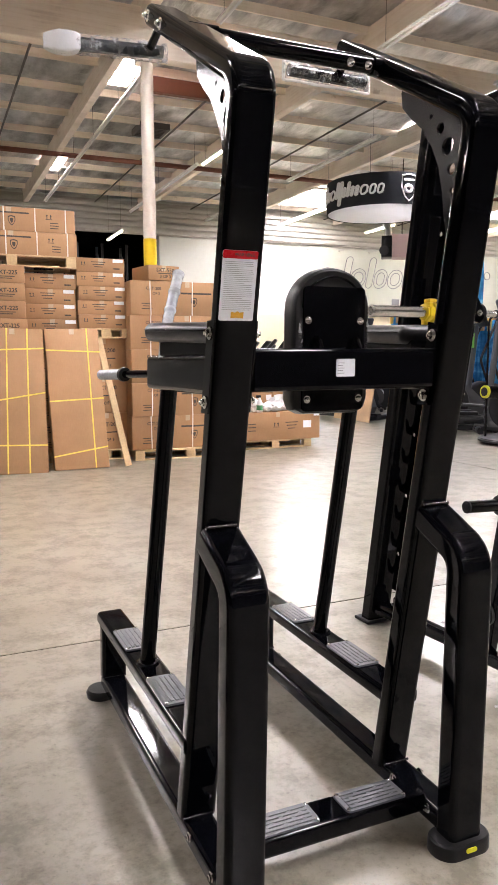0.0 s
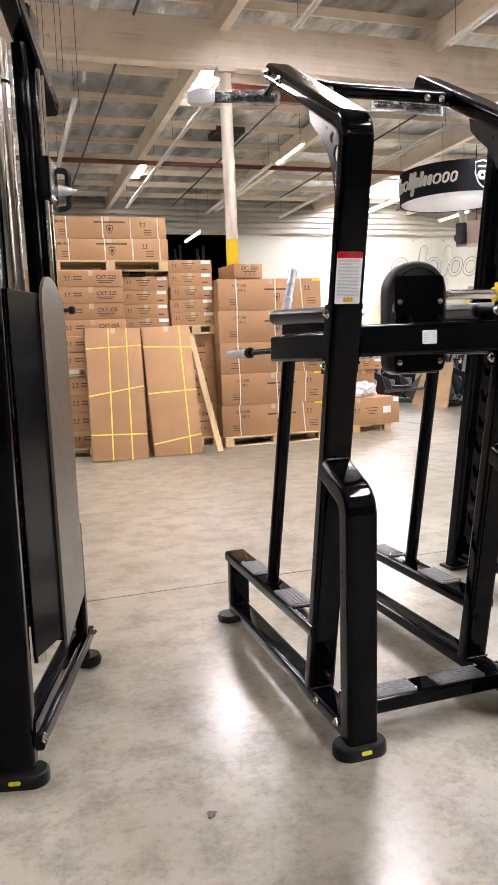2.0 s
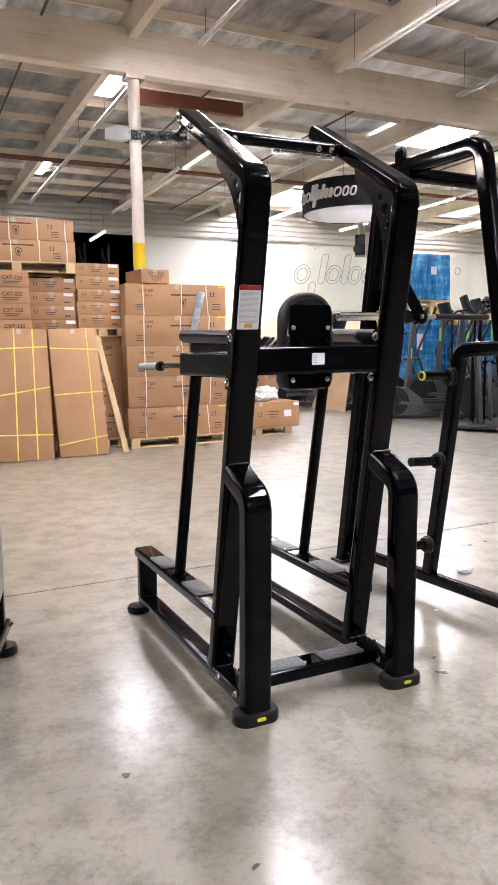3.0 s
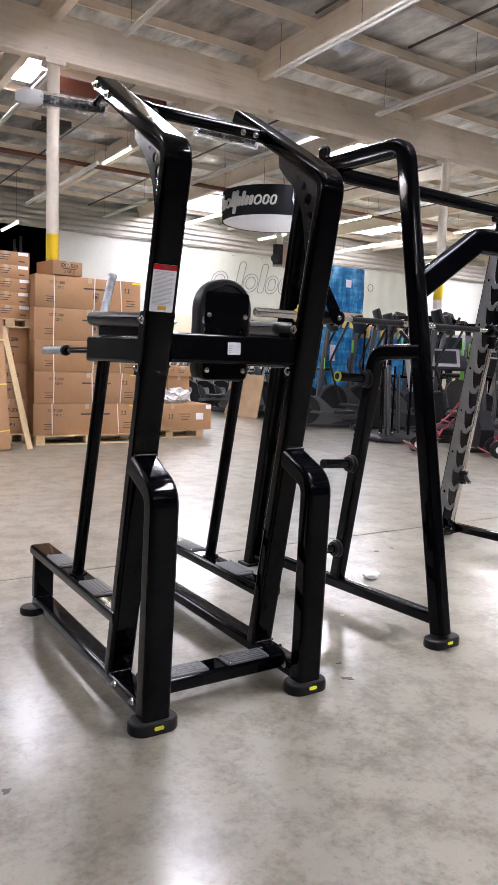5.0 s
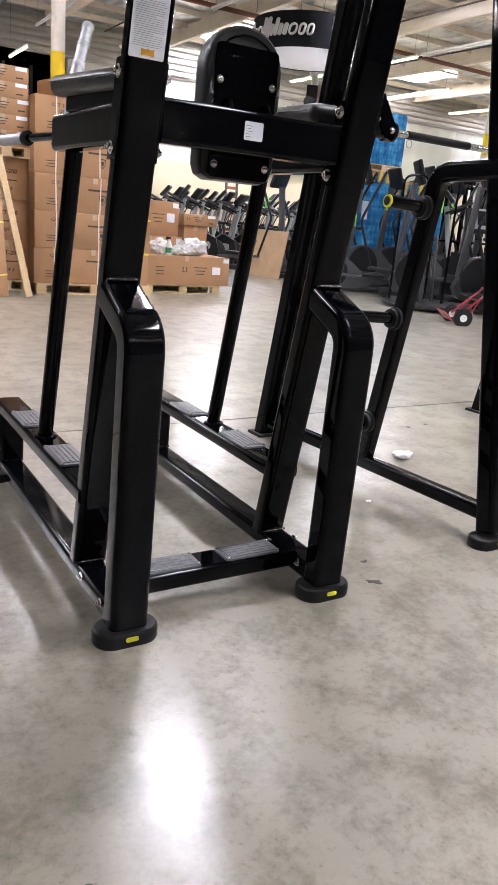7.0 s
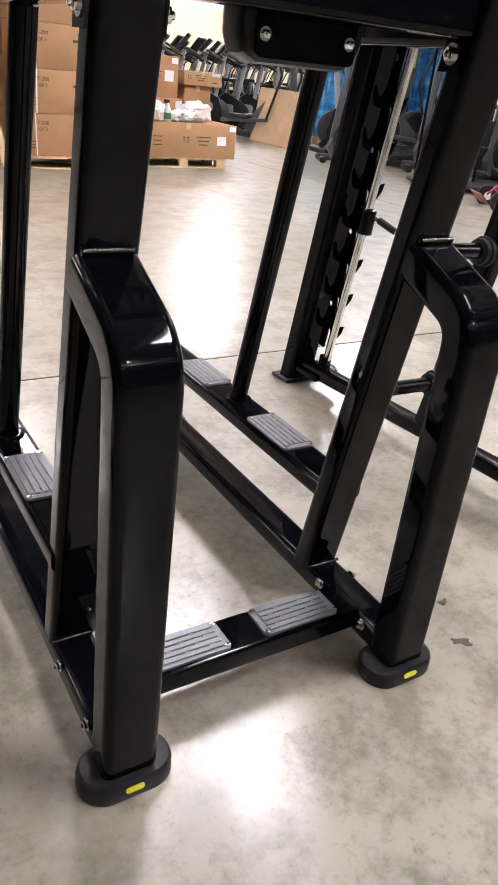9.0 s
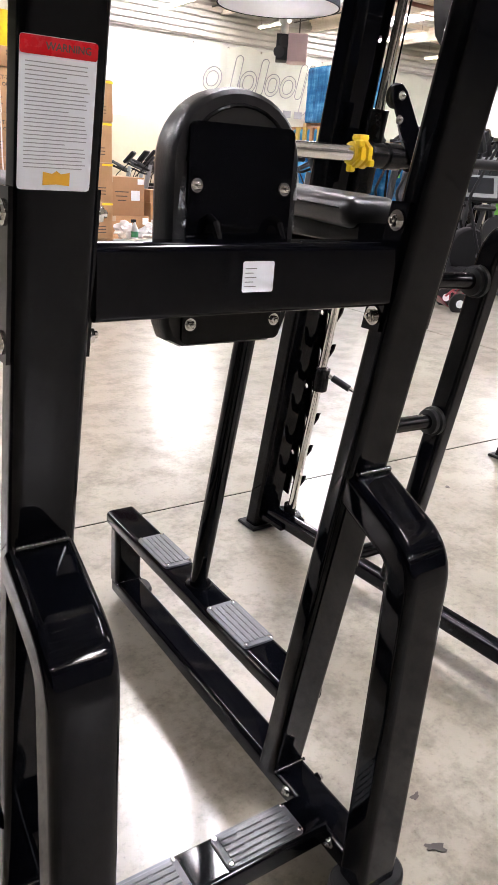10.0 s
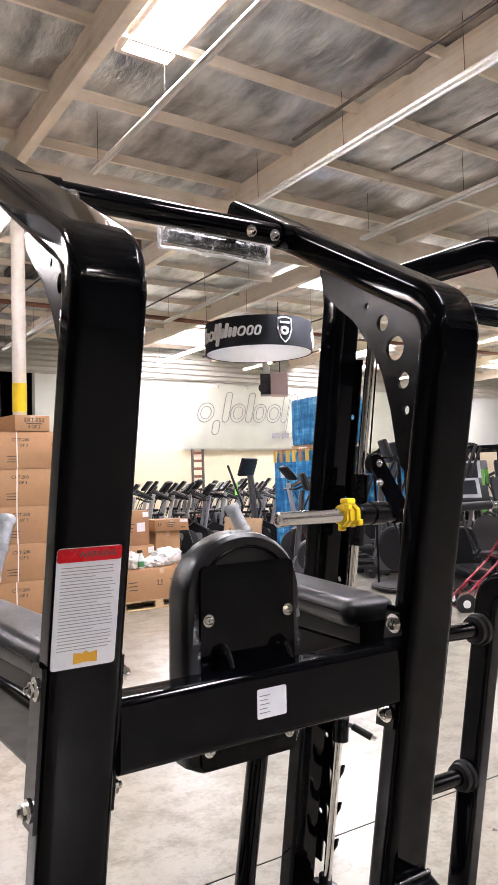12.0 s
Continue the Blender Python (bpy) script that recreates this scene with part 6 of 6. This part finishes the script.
for x, y, a in ((9.8, 5.5, 150), (10.4, 4.6, 155), (9.4, 4.7, 150), (10.9, 6.6, 150), (11.4, 3.6, 150), (10.3, 3.3, 150), (11.8, 5.6, 150), (9.9, 6.9, 150), (12.6, 4.4, 150), (12.7, 6.4, 150)):
    copy_thing(t1, pose(x, y, 0, 0, 0, a - 195 + rnd.uniform(-10, 10)) @ Matrix.Diagonal((1, 1, 1.12, 1)))
for x, y, a in ((8.7, 7.55, 40), (9.6, 7.3, 200), (10.7, 7.6, 150), (11.2, 8.5, 30), (7.9, 10.2, 80)):
    copy_thing(cy, pose(x, y, 0, 0, 0, a) @ Matrix.Diagonal((1.15, 1.15, 1.15, 1)))
r1 = power_rack(pose(10.9, 10.3, 0, 0, 0, 20), 2.2)
for x, y, a in ((11.6, 7.9, 24), (13.0, 7.5, 18), (9.9, 9.0, 30), (12.5, 9.7, 20), (14.2, 8.9, 20), (12.0, 11.8, 20), (13.9, 11.0, 20), (15.6, 9.9, 20), (15.4, 6.9, 15), (16.5, 11, 20), (13.8, 6.6, 15), (14.4, 4.4, 15)):
    copy_thing(r1, pose(x, y, 0, 0, 0, a))
recumbent_bike(pose(7.62, 5.62, 0, 0, 0, 152))
h1 = hand_truck(pose(6.27, 5.445, 0.035, 43, 0, 62))
copy_thing(h1, pose(7.05, 4.75, 0.035, 24, 0, 48))


def stacked_boards():
    """Boards on edge and arched rails standing on a low round dolly."""
    t = thing("deck_dolly", "round black wheeled platform with dark boards and arched rails", "dolly", Matrix.Translation((7.22, 6.86, 0)))
    part("platform", turned([(0.62, 0.05), (0.66, 0.058), (0.66, 0.085), (0.62, 0.095)], 40), DARKPLASTIC, t)
    part("rim", turned([(0.655, 0.035), (0.685, 0.045), (0.685, 0.07), (0.655, 0.075)], 40), RUBBER, t)
    for k in range(6):
        q = radians(20 + 60 * k)
        x, y = 0.6 * math.cos(q), 0.6 * math.sin(q)
        w = part("castor", turned([(0.018, -0.012), (0.028, 0), (0.018, 0.012)], 14, aim((x, y, 0.028), (1, 0, 0))), RUBBER, t)
        part("fork", cube(x - 0.012, x + 0.012, y - 0.012, y + 0.012, 0.035, 0.052), STEEL, w, smooth=False)
    for x, y, h, a, w in ((-0.24, -0.12, 1.14, 52, 0.17), (-0.10, 0.10, 1.08, 46, 0.15), (0.24, 0.16, 0.98, 40, 0.12)):
        p = part("board", cube(-w, w, -0.018, 0.018, 0, h, bevel=0.012), LIGHTPLASTIC, t, "grey board on edge")
        p.matrix_local = pose(x, y, 0.096, -3, 0, a)
    for x, y in ((-0.50, -0.18), (-0.20, -0.14), (0.20, -0.12)):
        p = part("post", rod([(x, y, 0.096), (x, y, 1.22)], 0.016, 10), SATIN, t)
        part("tip", turned([(0.020, 0), (0.022, 0.012), (0.022, 0.05), (0.017, 0.06)], 12, Matrix.Translation((x, y, 0.096))), STEEL, p, "bright steel tip")
    for x, y in ((-0.30, 0.26), (0.02, -0.04)):
        a, b = Vector((x - 0.13, y + 0.12, 0)), Vector((x + 0.13, y - 0.12, 0))
        part("arched_rail", rod([(a.x, a.y, 0.096), (a.x, a.y, 1.90), (b.x, b.y, 1.93), (b.x, b.y, 0.096)], 0.017, 10, 0.14), SATIN, t)


stacked_boards()


def scrap(p, s, seed):
    bm = bmesh.new()
    bmesh.ops.create_icosphere(bm, subdivisions=2, radius=1)
    for v in bm.verts:
        v.co = Vector((v.co.x * s, v.co.y * s * 0.6, v.co.z * s * 0.3)) * (1 + 0.7 * noise.noise(v.co * 2 + Vector((seed, 0, 0))))
    lo = min(v.co.z for v in bm.verts)
    ob = part("plastic_scrap", bm, BAG, smooth=False)
    ob.location = (p[0], p[1], -lo)
    tagged(ob, "crumpled scrap of white plastic on the floor", "scrap")


scrap((1.54, 1.04, 0), 0.06, 3)
scrap((0.98, 0.62, 0), 0.012, 5)


def chip(x, y, w, rz, seed):
    """A dark flake of dirt lying on the slab."""
    out = []
    for k in range(18):
        q = 2 * math.pi * k / 18
        r = w * (0.46 + 0.42 * noise.noise((1.6 * math.cos(q), 1.6 * math.sin(q), 3.7 * seed)) + 0.16 * noise.noise((5 * math.cos(q), 5 * math.sin(q), seed)))
        out.append((r * math.cos(q), 0.6 * r * math.sin(q)))
    ob = part("dirt_flake", plate(out, 0.0015), PIPE, smooth=False)
    ob.matrix_world = pose(x, y, 0, 0, 0, rz)
    tagged(ob, "dark flake of dirt on the concrete floor", "debris", "dirt flakes")


for k, (x, y, w, rz) in enumerate(((-0.842, -0.079, 0.034, 60), (-0.66, -0.64, 0.03, 20), (0.53, 0.042, 0.05, 150), (0.596, 0.174, 0.03, 10), (2.0, 1.5, 0.035, 40), (2.16, 1.52, 0.03, 80), (1.36, 1.42, 0.03, 0), (1.46, 1.39, 0.025, 30), (1.58, 1.36, 0.03, 70))):
    chip(x, y, w, rz, k)
